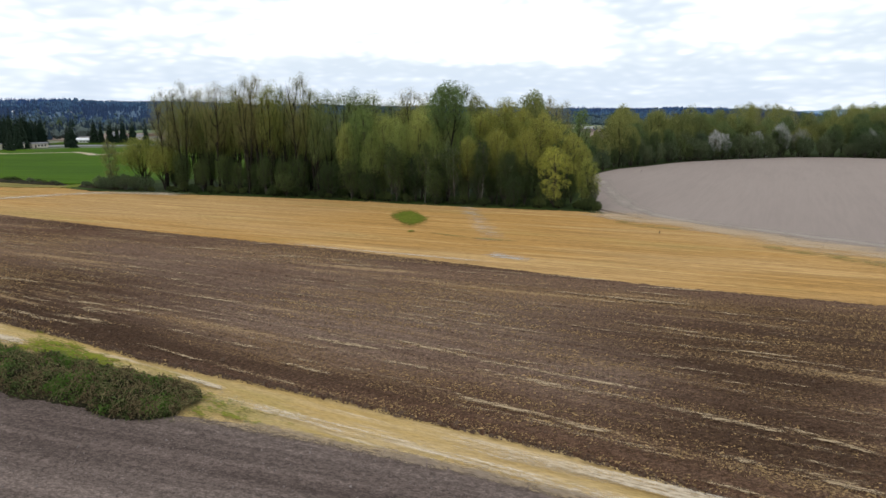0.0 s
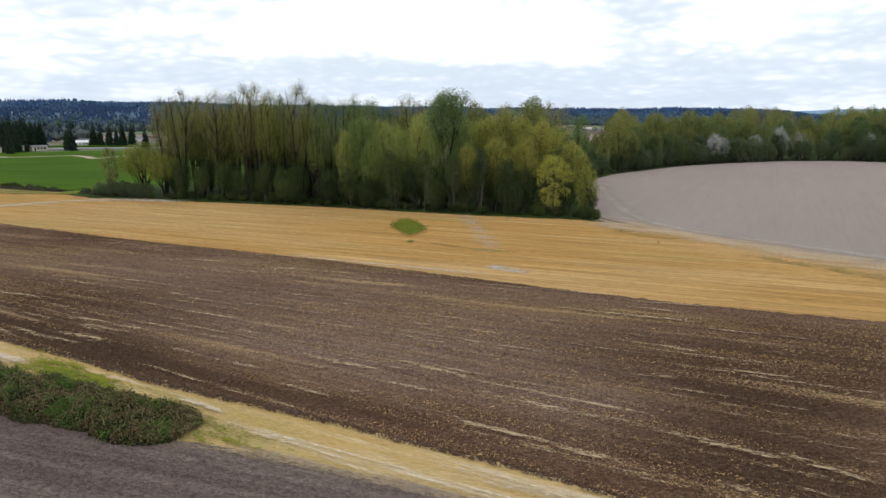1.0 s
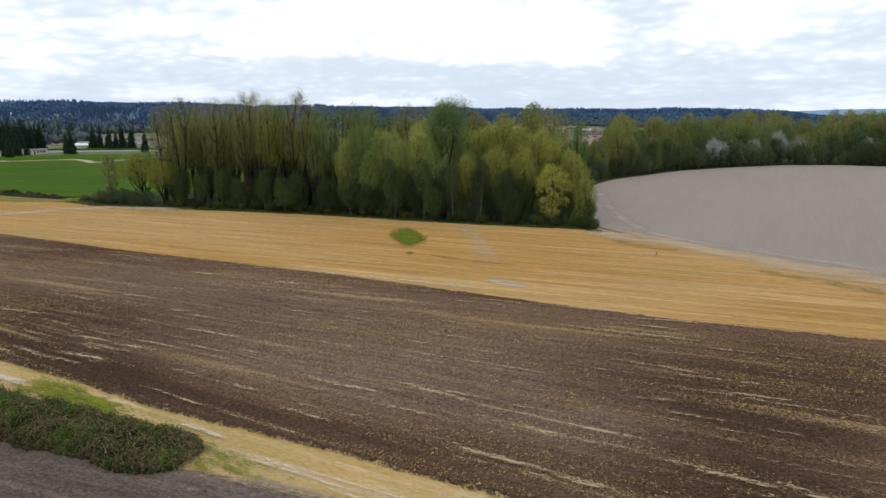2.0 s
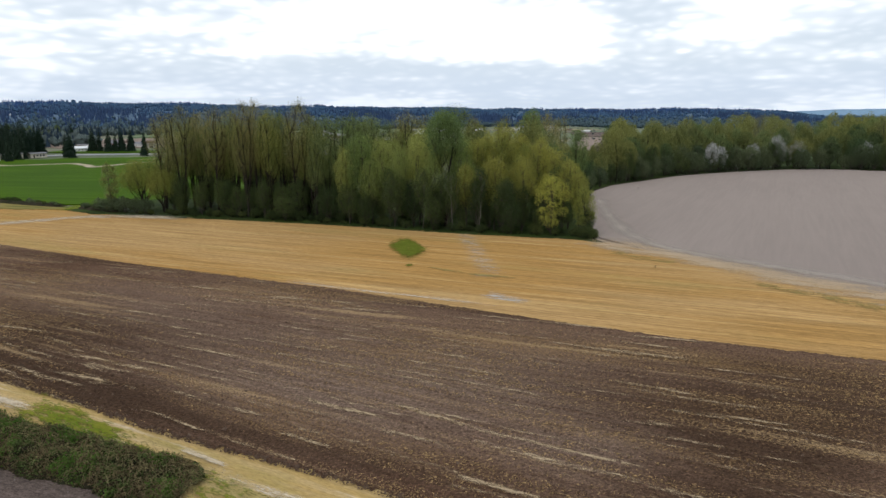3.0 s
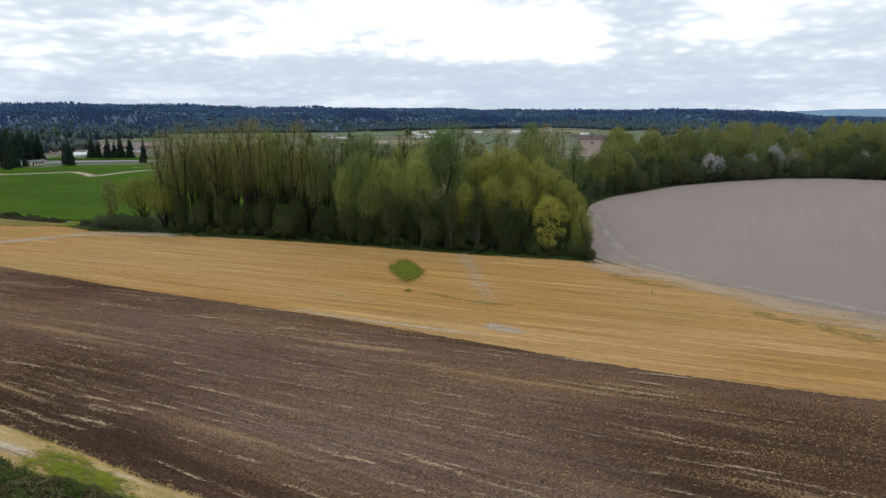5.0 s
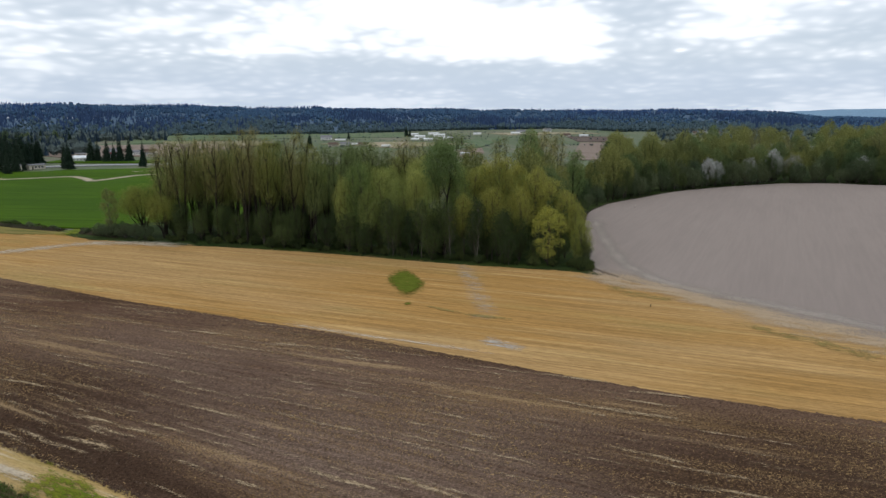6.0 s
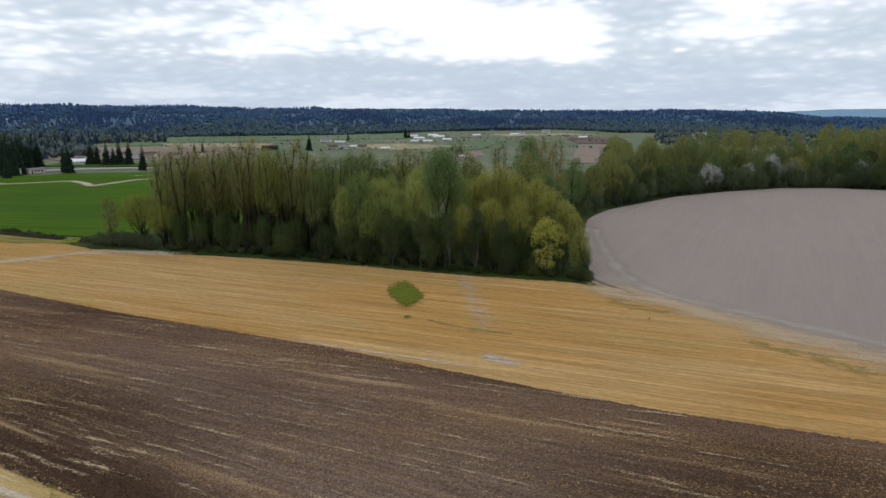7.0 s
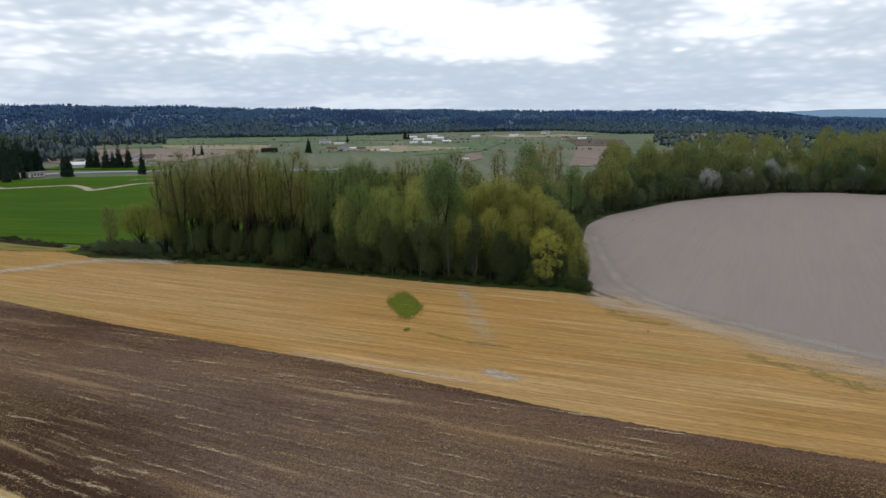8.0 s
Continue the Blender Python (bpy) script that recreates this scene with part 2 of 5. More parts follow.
def fading(name, a, b, turn, size=(0.25, 2.0), lo=0.25, hi=0.7, rough=0.9, ragged=1.6, most=1.0, fibre=0.5, grain=(2.0, 5.0)):
    """A thin cover that thins out in streaks towards its border (the mesh's "cover")."""
    s = Shader(name, rough)
    n = s.noise(s.coords(turn, (size[0], size[1], 1)), 1.0, 4, 0.65)
    fine = s.noise(s.coords(turn, (*grain, 2)), 1.0, 4, 0.7)
    at = s.node("Attribute")
    at.attribute_name = "cover"
    colour = s.scale(s.mix(s.step(n, 0.35, 0.65), a, b), s.step(fine, 0.25, 0.75, 0.8, 1.2))
    amount = s.math("ADD", s.math("ADD", at.outputs["Fac"], s.math("MULTIPLY", s.math("SUBTRACT", n, 0.5), ragged)), s.math("MULTIPLY", s.math("SUBTRACT", fine, 0.5), fibre))
    s.put(s.b.inputs["Alpha"], s.step(amount, lo, hi, 0.0, most))
    s.bump(fine, 0.05, 0.5)
    return s.done(colour)


def leaf(name, a, b, glow=0.4, spread=0.16):
    """Leaves: colour drifts from tree to tree and from leaf to leaf, and light comes through."""
    s = Shader(name, 0.6)
    colour = s.mix(s.chance(), a, b)
    colour = s.scale(colour, s.step(s.island(), 0, 1, 1 - spread, 1 + spread))
    tr, mx = s.node("BsdfTranslucent"), s.node("MixShader")
    s.put(tr.inputs["Color"], colour)
    mx.inputs[0].default_value = glow
    out = s.t.nodes["Material Output"]
    s.t.links.new(s.b.outputs[0], mx.inputs[1])
    s.t.links.new(tr.outputs[0], mx.inputs[2])
    s.t.links.new(mx.outputs[0], out.inputs[0])
    return s.done(colour)


def bark(name, a, b):
    s = Shader(name, 0.95)
    n = s.noise(s.coords(0, (3, 3, 0.7)), 1.0, 4, 0.65)
    colour = s.mix(s.step(n, 0.3, 0.7), a, b)
    colour = s.scale(colour, s.step(s.chance(), 0, 1, 0.75, 1.25))
    s.bump(n, 0.03, 0.6)
    return s.done(colour)


def painted(name, colour, rough=0.7, dirt=0.2):
    s = Shader(name, rough)
    n = s.noise(s.coords(0, (0.8, 0.8, 0.5)), 1.0, 5, 0.65)
    f = s.noise(s.coords(0, (9, 9, 4)), 1.0, 3)
    c = s.scale(colour, s.step(n, 0.3, 0.75, 1.0, 1 - dirt))
    s.bump(f, 0.01, 0.3)
    return s.done(c)


M_PLOUGH = ploughed_soil()
M_STUBBLE = stubble()
M_NEAR = tilled_soil("near_tilled_soil", (0.142, 0.110, 0.094), (0.084, 0.063, 0.054), 19, 3)
M_FAR = tilled_soil("pale_tilled_soil", (0.264, 0.219, 0.192), (0.250, 0.207, 0.182), -63, 17, 0.13)
M_VERGE = verge_straw()
M_CROP = grassy("green_crop", (0.038, 0.083, 0.003), (0.053, 0.104, 0.0035), (0.029, 0.066, 0.002), 10, 0.7)
M_OLIVE = grassy("olive_grass", (0.14, 0.13, 0.036), (0.21, 0.17, 0.055), (0.10, 0.10, 0.025), 20, 2)
# Woodland grass, its colour darkened to stand in for shade under the crowns.
M_UNDER_SHADE = grassy("shaded_woodland_grass", (0.018, 0.034, 0.010), (0.04, 0.062, 0.014), (0.03, 0.03, 0.014), 0, 3)
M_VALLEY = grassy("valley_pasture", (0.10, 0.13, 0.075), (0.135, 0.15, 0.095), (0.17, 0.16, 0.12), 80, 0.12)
M_PALE = grassy("dry_pasture", (0.26, 0.23, 0.15), (0.3, 0.25, 0.17), (0.2, 0.2, 0.1), 85, 0.15)
M_BROWN = grassy("brown_field", (0.2, 0.155, 0.125), (0.24, 0.19, 0.155), (0.17, 0.13, 0.105), 70, 0.2)
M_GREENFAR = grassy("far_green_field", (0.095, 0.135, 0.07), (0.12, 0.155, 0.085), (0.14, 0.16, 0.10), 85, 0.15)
# Hill scrub with the blue haze of distance painted into its colour.
M_HILL_HAZE = grassy("hill_scrub_haze", (0.056, 0.094, 0.145), (0.070, 0.110, 0.160), (0.09, 0.13, 0.175), 85, 0.06)
M_SILT = fading("wet_silt", (0.38, 0.36, 0.32), (0.48, 0.47, 0.44), ROW, (0.14, 1.5), 0.35, 1.9, 0.9, 4.2, 0.66, 2.4)
M_DUST = fading("pale_dust", (0.34, 0.292, 0.25), (0.375, 0.325, 0.28), 0, (0.12, 0.12), 0.2, 1.0, 0.9, 0.8, 0.72, 1.8, (4, 4))
M_MARGIN = fading("dusty_straw", (0.425, 0.31, 0.19), (0.38, 0.29, 0.195), 35, (0.10, 0.4), 0.25, 0.9, 0.9, 1.7, 0.95, 2.4, (3, 6))
M_WEED = fading("olive_weeds", (0.20, 0.165, 0.05), (0.28, 0.21, 0.075), 30, (0.25, 0.9), 0.5, 1.1, 0.9, 3.2, 0.75, 2.4, (1.6, 3.0))
M_CHALK = fading("bleached_straw", (0.47, 0.385, 0.27), (0.54, 0.465, 0.36), 28, (0.12, 2.6), 0.25, 1.3, 0.9, 2.6, 0.7, 1.6)
M_PATCH = fading("young_grass", (0.075, 0.10, 0.010), (0.125, 0.135, 0.020), ROW, (0.5, 2.0), 0.3, 0.75, 0.9, 1.5, 0.95, 2.6, (1.6, 2.6))
M_SWARD = fading("verge_grass", (0.068, 0.112, 0.008), (0.155, 0.16, 0.02), 29, (0.35, 1.3), 0.3, 0.9, 0.9, 3.2, 0.95, 2.6)
M_THIN = fading("thin_straw", (0.30, 0.225, 0.135), (0.22, 0.17, 0.125), 28, (0.3, 1.5), 0.2, 1.0, 0.9, 1.6, 0.85, 1.6)
M_SWATH = fading("straw_swath", (0.26, 0.185, 0.105), (0.39, 0.295, 0.185), ROW, (0.22, 1.7), 0.35, 1.35, 0.9, 2.4, 0.72, 3.2, (2.2, 7.0))
M_BANK = fading("dark_earth", (0.10, 0.072, 0.055), (0.15, 0.115, 0.09), 0, (0.3, 0.3), 0.3, 1.3, 0.9, 2.0, 0.6, 1.2)
M_ROAD = painted("grey_asphalt", (0.33, 0.33, 0.33), 0.85, 0.2)
M_BARK_DARK = bark("dark_bark", (0.014, 0.012, 0.010), (0.038, 0.032, 0.026))
M_BARK_GREY = bark("grey_bark", (0.04, 0.034, 0.027), (0.09, 0.08, 0.065))
M_BARK_PALE = bark("pale_bark", (0.075, 0.07, 0.055), (0.13, 0.12, 0.10))
M_LEAF_OLIVE = leaf("olive_leaf", (0.155, 0.19, 0.053), (0.265, 0.275, 0.072), 0.4, 0.2)
M_LEAF_GREEN = leaf("green_leaf", (0.16, 0.22, 0.066), (0.35, 0.37, 0.10), 0.4, 0.2)
M_LEAF_BUD = leaf("russet_bud", (0.175, 0.185, 0.066), (0.275, 0.245, 0.092), 0.4, 0.2)
M_LEAF_BRIGHT = leaf("lime_leaf", (0.38, 0.375, 0.075), (0.40, 0.395, 0.08), 0.4, 0.25)
M_LEAF_LIME = leaf("lime_olive_leaf", (0.22, 0.24, 0.055), (0.28, 0.29, 0.07), 0.4, 0.2)
M_LEAF_GOLD = leaf("golden_olive_leaf", (0.24, 0.25, 0.06), (0.40, 0.37, 0.08), 0.4, 0.2)
M_LEAF_RIM_OLIVE = leaf("deep_olive_leaf", (0.115, 0.135, 0.046), (0.24, 0.245, 0.075), 0.4, 0.2)
M_LEAF_RIM_GREEN = leaf("deep_green_leaf", (0.075, 0.115, 0.05), (0.165, 0.205, 0.075), 0.45, 0.35)
M_LEAF_SAGE = leaf("sage_leaf", (0.075, 0.105, 0.055), (0.135, 0.16, 0.08))
# Shrub leaves darkened in colour for the shade at the wood's foot.
M_LEAF_SHADED_SHRUB = leaf("shaded_shrub_leaf", (0.04, 0.06, 0.024), (0.10, 0.12, 0.04))
M_LEAF_PALE = leaf("pale_green_leaf", (0.14, 0.18, 0.065), (0.21, 0.25, 0.085), 0.4, 0.2)
M_LEAF_DEEP = leaf("dense_green_leaf", (0.12, 0.175, 0.06), (0.16, 0.215, 0.07))
# Low leaves that carry the self-shadow of the wood in their colour.
M_LEAF_SHADE = leaf("shaded_understorey_leaf", (0.046, 0.07, 0.028), (0.105, 0.135, 0.045))
M_BLOSSOM = leaf("white_blossom", (0.42, 0.42, 0.39), (0.62, 0.61, 0.585), 0.4, 0.25)
M_NEEDLE = leaf("conifer_needle", (0.013, 0.025, 0.016), (0.022, 0.034, 0.02), 0.1)
# Far foliage: blue haze is mixed into these base colours, stronger for the hilltops.
M_FAR_CONIFER_HAZE = leaf("far_conifer_haze", (0.041, 0.070, 0.138), (0.041, 0.070, 0.138), 0.1, 0.15)
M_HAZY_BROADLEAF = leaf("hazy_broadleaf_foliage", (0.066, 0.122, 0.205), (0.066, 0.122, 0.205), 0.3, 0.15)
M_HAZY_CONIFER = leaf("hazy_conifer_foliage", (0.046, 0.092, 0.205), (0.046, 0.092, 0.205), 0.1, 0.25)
M_FAR_BROADLEAF_HAZE = leaf("far_broadleaf_haze", (0.084, 0.125, 0.142), (0.084, 0.125, 0.142), 0.35, 0.18)
# Plain trees: a fainter bluish haze is painted into the leaf colour.
M_PLAIN_BROADLEAF_HAZE = leaf("plain_broadleaf_haze", (0.088, 0.112, 0.105), (0.088, 0.112, 0.105), 0.2, 0.3)
M_PLAIN_CONIFER_HAZE = leaf("plain_conifer_haze", (0.027, 0.043, 0.060), (0.027, 0.043, 0.060), 0.1, 0.2)
M_BRAMBLE = leaf("bramble_leaf", (0.075, 0.10, 0.032), (0.075, 0.10, 0.032), 0.3, 0.7)
M_FRESH = leaf("fresh_bramble_leaf", (0.085, 0.15, 0.028), (0.085, 0.15, 0.028), 0.4, 0.2)
M_WITHERED = leaf("withered_bramble_leaf", (0.13, 0.098, 0.052), (0.13, 0.098, 0.052), 0.3, 0.5)
M_CANE = bark("bramble_cane", (0.13, 0.11, 0.05), (0.30, 0.26, 0.125))
M_STRAW = leaf("loose_straw", (0.27, 0.18, 0.085), (0.27, 0.18, 0.085), 0.1, 0.4)
M_CLOD = Shader("soil_clod", 0.95)
M_CLOD = M_CLOD.done(M_CLOD.mix(M_CLOD.island(), (0.08, 0.052, 0.036), (0.14, 0.098, 0.07)))
# Brown brush, painted darker to give the shaded gaps in the bramble.
M_BRUSH_SHADE = grassy("dead_brush_and_shade", (0.022, 0.019, 0.012), (0.045, 0.036, 0.023), (0.02, 0.026, 0.012), 0, 6)
# The ridge's pale blue is distance haze painted as surface colour.
M_RIDGE_HAZE = grassy("ridge_haze", (0.17, 0.27, 0.37), (0.19, 0.285, 0.385), (0.16, 0.255, 0.355), 85, 0.03)
M_CRUMB = Shader("soil_crumb", 0.95)
M_CRUMB = M_CRUMB.done(M_CRUMB.mix(M_CRUMB.island(), (0.105, 0.082, 0.074), (0.21, 0.175, 0.16)))
M_WHITE = painted("white_siding", (0.74, 0.73, 0.7))
M_CREAM = painted("cream_siding", (0.58, 0.53, 0.43))
M_RED = painted("barn_red", (0.25, 0.045, 0.035))
M_SHED = painted("dark_shed_boards", (0.035, 0.027, 0.024))
M_ROOF_GREY = painted("grey_shingle", (0.2, 0.2, 0.21), 0.85)
M_ROOF_WHITE = painted("white_metal_roof", (0.72, 0.73, 0.74), 0.45)
M_ROOF_BROWN = painted("brown_shingle", (0.12, 0.085, 0.07), 0.85)
M_GLASS = Shader("window_glass", 0.1).done((0.03, 0.035, 0.04))


# ---- building helpers ----
rng = np.random.default_rng(11)


def mesh_of(name, verts, faces, *materials):
    me = bpy.data.meshes.new(name)
    verts = verts.tolist() if isinstance(verts, np.ndarray) else verts
    faces = faces.tolist() if isinstance(faces, np.ndarray) else faces
    me.from_pydata(verts, [], faces)
    for m in materials:
        me.materials.append(m)
    me.update()
    return me


def part(name, me, parent, label="", m=None):
    ob = new(name, me)
    ob.parent = parent
    if m is not None:
        ob.matrix_basis = m
    if label:
        tagged(ob, label)
    return ob


def structure(name, me, label, category, m=None):
    ob = new(name, me)
    if m is not None:
        ob.matrix_basis = m
    return tagged(ob, label, category, kind="structure")


def wave(x, y, size, seed=0.0):
    """Smooth noise from -1 to 1 for arrays: a few crossed sine waves."""
    x, y = x / size, y / size
    return (np.sin(1.7 * x + 0.9 * y + seed) + np.sin(-0.8 * x + 2.1 * y + 1.3 * seed) + np.sin(2.9 * x - 1.6 * y + 2.1 * seed) * 0.7 + np.sin(4.3 * x + 3.7 * y + 0.7 * seed) * 0.4) / 3.1


def sheet(xs, south, north, count, height):
    """A strip of ground between two border lines, as a grid of quads with the height given by a function."""
    t = np.linspace(0, 1, count)
    X = np.repeat(xs[:, None], count, 1)
    Y = south[:, None] + (north - south)[:, None] * t[None]
    Z = height(X, Y, t[None] * np.ones_like(X))
    v = np.stack([X, Y, Z], -1).reshape(-1, 3)
    i = np.arange(len(xs) - 1)[:, None] * count + np.arange(count - 1)[None]
    f = np.stack([i, i + count, i + count + 1, i + 1], -1).reshape(-1, 4)
    return v, f


def line(points):
    """A border line: y as a function of x through some bends of the plan."""
    px, py = [p[0] for p in points], [p[1] for p in points]
    return lambda x: np.interp(x, px, py)


NEAR_EDGE = line([(-400, 215), (-120, 84), (-60, 60.0), (-34, 48.6), (-26.4, 45.0), (-20.9, 42.4), (-16.4, 41.6), (-12, 40.2), (-7.7, 38.6), (-2.8, 36.6), (2.3, 34.5), (6.3, 32.4), (40, 14), (200, -72)])
PLOUGH_SOUTH = line([(-400, 250), (-120, 103), (-60, 72.2), (-42.5, 62.9), (-32.8, 57.8), (-24.6, 52.7), (-16.4, 48.6), (-9, 45.2), (-3.2, 42.1), (2.3, 39.4), (7.1, 36.8), (13.8, 32.4), (40, 18), (200, -68)])
PLOUGH_NORTH = line([(-400, 300), (-150, 168), (-89, 135.5), (-58.5, 118.8), (-34.8, 107.4), (-15, 97.9), (1.6, 88.6), (15.5, 80.9), (27.5, 74.9), (38.4, 70.4), (47, 67), (80, 52), (200, -4)])
STUBBLE_NORTH = line([(-400, 330), (-200, 236), (-130, 200), (-102, 186), (-92, 178), (-79, 174.8), (-53, 167.5), (-24, 158), (2.5, 146.6), (26, 138.8), (33, 134.6), (44, 120.4), (53, 106), (64, 92), (90, 71), (200, 15)])

# The valley floor: one sheet to the horizon, a little below the worked fields that lie on it.
gx = np.concatenate([-np.geomspace(4950, 60, 30), np.linspace(-40, 40, 5), np.geomspace(60, 4950, 30)])
v, f = sheet(gx, np.full(len(gx), -4950.0), np.full(len(gx), 4950.0), 80, lambda X, Y, t: np.full_like(X, -0.45))
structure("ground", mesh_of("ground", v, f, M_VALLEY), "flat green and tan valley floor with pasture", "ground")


def across(X, Y):
    """Distance across the drilled rows."""
    a = radians(ROW)
    return X * math.sin(a) + Y * math.cos(a)


def fan_rows(X, Y):
    """Place along and across the rows of the ploughed field."""
    a = radians(PLOUGH_ROW)
    u, v = X * math.cos(a) - Y * math.sin(a), X * math.sin(a) + Y * math.cos(a)
    return u, 64 + (v - 64) * np.exp(-0.005 * (u + 20))


def on_row(u, w):
    """The spot at u along the row w."""
    a = radians(PLOUGH_ROW)
    v = 64 + (w - 64) * math.exp(0.005 * (u + 20))
    return u * math.cos(a) + v * math.sin(a), -u * math.sin(a) + v * math.cos(a)


def edge_fall(t, depth=0.5, share=0.012):
    """Drop towards a field's border."""
    return -depth * (np.clip(1 - t / share, 0, 1) ** 2 + np.clip(1 - (1 - t) / share, 0, 1) ** 2)


def plough_height(X, Y, t):
    r = fan_rows(X, Y)[1]
    ridge = 0.035 * np.sin(r * 2 * math.pi / 1.55 + wave(X, Y, 9)) + 0.045 * wave(X, r * 6, 3.0, 2) + 0.05 * wave(X * 4, Y * 4, 2.2, 5)
    return 0.10 + ridge * np.clip(np.minimum(t, 1 - t) * 30, 0, 1) + rng.normal(0, 0.035, X.shape) + edge_fall(t, 0.24, 0.008)


xs = np.concatenate([np.linspace(-400, -112, 60), np.linspace(-110, 62, 480), np.linspace(64, 200, 60)])
jit = 0.08 * wave(xs, xs * 0.3, 2.9) + np.random.default_rng(2).normal(0, 0.17, len(xs))
v, f = sheet(xs, PLOUGH_SOUTH(xs) + jit, PLOUGH_NORTH(xs) + 0.3 * jit[::-1], 190, plough_height)
field = structure("ploughed_field", mesh_of("ploughed_field", v, f, M_PLOUGH), "dark brown ploughed field streaked with rows of straw", "field")


def spots_of(v, places):
    """Soft spots of the plan: (x, y, reach along the rows, reach across them, strength)."""
    ca, sa = math.cos(radians(ROW)), math.sin(radians(ROW))
    total = np.zeros(len(v))
    for x, y, along_, over, k in places:
        dx, dy = v[:, 0] - x, v[:, 1] - y
        total += k * np.exp(-((dx * ca - dy * sa) / along_) ** 2 - ((dx * sa + dy * ca) / over) ** 2)
    return np.clip(total, 0, 1.2).astype(np.float32)


# Where more straw was left on the soil, and where the soil is damper.
field.data.attributes.new("straw", "FLOAT", "POINT").data.foreach_set("value", spots_of(v, [(-29, 67.5, 18, 4.5, 0.35), (-17, 60, 12, 4, 0.28), (-14, 54, 12, 5, 0.12), (33, 49, 12, 12, 0.15), (-27, 95.5, 11, 4, 1.5), (24, 70, 15, 4, 0.9), (28, 44, 14, 8, 0.35), (-6, 50, 14, 4, 0.8), (-70, 100, 30, 8, 0.4), (46, 60, 14, 8, 0.3), (-2, 72, 30, 12, 0.25)]))
field.data.attributes.new("dry", "FLOAT", "POINT").data.foreach_set("value", spots_of(v, [(9, 62, 12, 13, 0.5), (12, 48, 7, 7, 0.6), (-20, 72, 30, 15, 0.52), (-45, 92, 34, 13, 0.4), (-12, 58, 18, 8, 0.6), (0, 66, 14, 8, 0.25)]))
field.data.attributes.new("damp", "FLOAT", "POINT").data.foreach_set("value", spots_of(v, [(-46, 68, 16, 9, 0.35), (-48, 85, 18, 8, 0.2), (-34, 62, 16, 3.2, 0.9), (-42, 77, 20, 8, 0.35), (20, 37, 9, 5, 0.9), (24, 47, 8, 9, 0.8), (36, 55, 12, 9, 0.5), (-18, 52, 26, 2.2, 0.8), (20, 55, 16, 7, 0.45), (30, 66, 20, 2.5, 0.5), (-60, 118, 40, 2.5, 0.6), (10, 84, 40, 1.8, 0.7), (-50, 76, 12, 8, 0.4), (32, 60, 25, 10, 0.35)]))

xs = np.concatenate([np.linspace(-400, -142, 50), np.linspace(-140, 92, 420), np.linspace(95, 200, 40)])
v, f = sheet(xs, PLOUGH_NORTH(xs) - 1.5, STUBBLE_NORTH(xs), 110, lambda X, Y, t: 0.0 + 0.03 * np.sin(across(X, Y) * 2 * math.pi / 1.2) + 0.03 * wave(X, across(X, Y) * 5, 4) + rng.normal(0, 0.02, X.shape))
structure("stubble_field", mesh_of("stubble_field", v, f, M_STUBBLE), "golden stubble field with faint drilled rows", "field")

xs = np.concatenate([np.linspace(-400, -72, 60), np.linspace(-70, 50, 300), np.linspace(52, 200, 40)])
jit = 0.08 * wave(xs, xs * 0.3, 0.8, 3)
v, f = sheet(xs, NEAR_EDGE(xs) - 1.0, PLOUGH_SOUTH(xs) + 1.0, 46, lambda X, Y, t: -0.06 + 0.05 * wave(X, Y, 1.6) + rng.normal(0, 0.02, X.shape))
structure("straw_verge", mesh_of("straw_verge", v, f, M_VERGE), "strip of flattened straw and thin grass between fields", "field edge")

v, f = sheet(xs, np.full(len(xs), -260.0), NEAR_EDGE(xs) + jit, 260, lambda X, Y, t: 0.07 + 0.04 * wave(X, Y * 3, 2.5, 1) + rng.normal(0, 0.025, X.shape))
structure("tilled_field", mesh_of("tilled_field", v, f, M_NEAR), "grey-brown finely tilled bare field", "field")


def blob(points, count=240):
    """A closed smooth outline through some bends of the plan."""
    p = np.array(points, float)
    n = len(p)
    t = np.linspace(0, n, count, endpoint=False)
    i = t.astype(int)
    u = (t - i)[:, None]
    a, b, c, d = p[(i - 1) % n], p[i % n], p[(i + 1) % n], p[(i + 2) % n]
    return 0.5 * (2 * b + (c - a) * u + (2 * a - 5 * b + 4 * c - d) * u ** 2 + (3 * b - a - 3 * c + d) * u ** 3)


def plate(name, outline, z, material, label, category, fringe=0.0):
    """A patch of ground with an irregular border, whose rim goes down into the soil."""
    o = np.array(outline, float)
    c = o.mean(0)
    if fringe:
        k = 1 + fringe * (wave(o[:, 0], o[:, 1], 1.1, 2) + rng.normal(0, 0.35, len(o)))
        o = c + (o - c) * k[:, None]
    if np.sum(o[:, 0] * np.roll(o[:, 1], -1) - np.roll(o[:, 0], -1) * o[:, 1]) < 0:
        o = o[::-1]
    n = len(o)
    v = np.r_[np.column_stack([o, np.full(n, z)]), np.column_stack([o, np.full(n, z - 0.5)])]
    f = [list(range(n))] + [(k, k + n, (k + 1) % n + n, (k + 1) % n) for k in range(n)]
    return structure(name, mesh_of(name, v, f, material), label, category)


# The pale tilled field that curves round behind the point of the wood.
FAR_RIM = [(32.9, 134.6), (32.9, 142), (34.3, 152), (36.1, 163.4), (41.9, 193), (49.7, 222.8), (61.3, 243.7), (77.5, 260.5), (100.6, 283), (131.9, 301), (157.7, 311), (181.6, 308.5), (198, 299), (270, 275), (420, 230)]
far_south = [(420, -90), (200, 14), (90, 70.5), (64, 91.5), (53, 105.5), (44, 119.9)]
plate("pale_tilled_field", blob(FAR_RIM + far_south, 500), 0.05, M_FAR, "pale grey-mauve harrowed field with a curved border", "field")
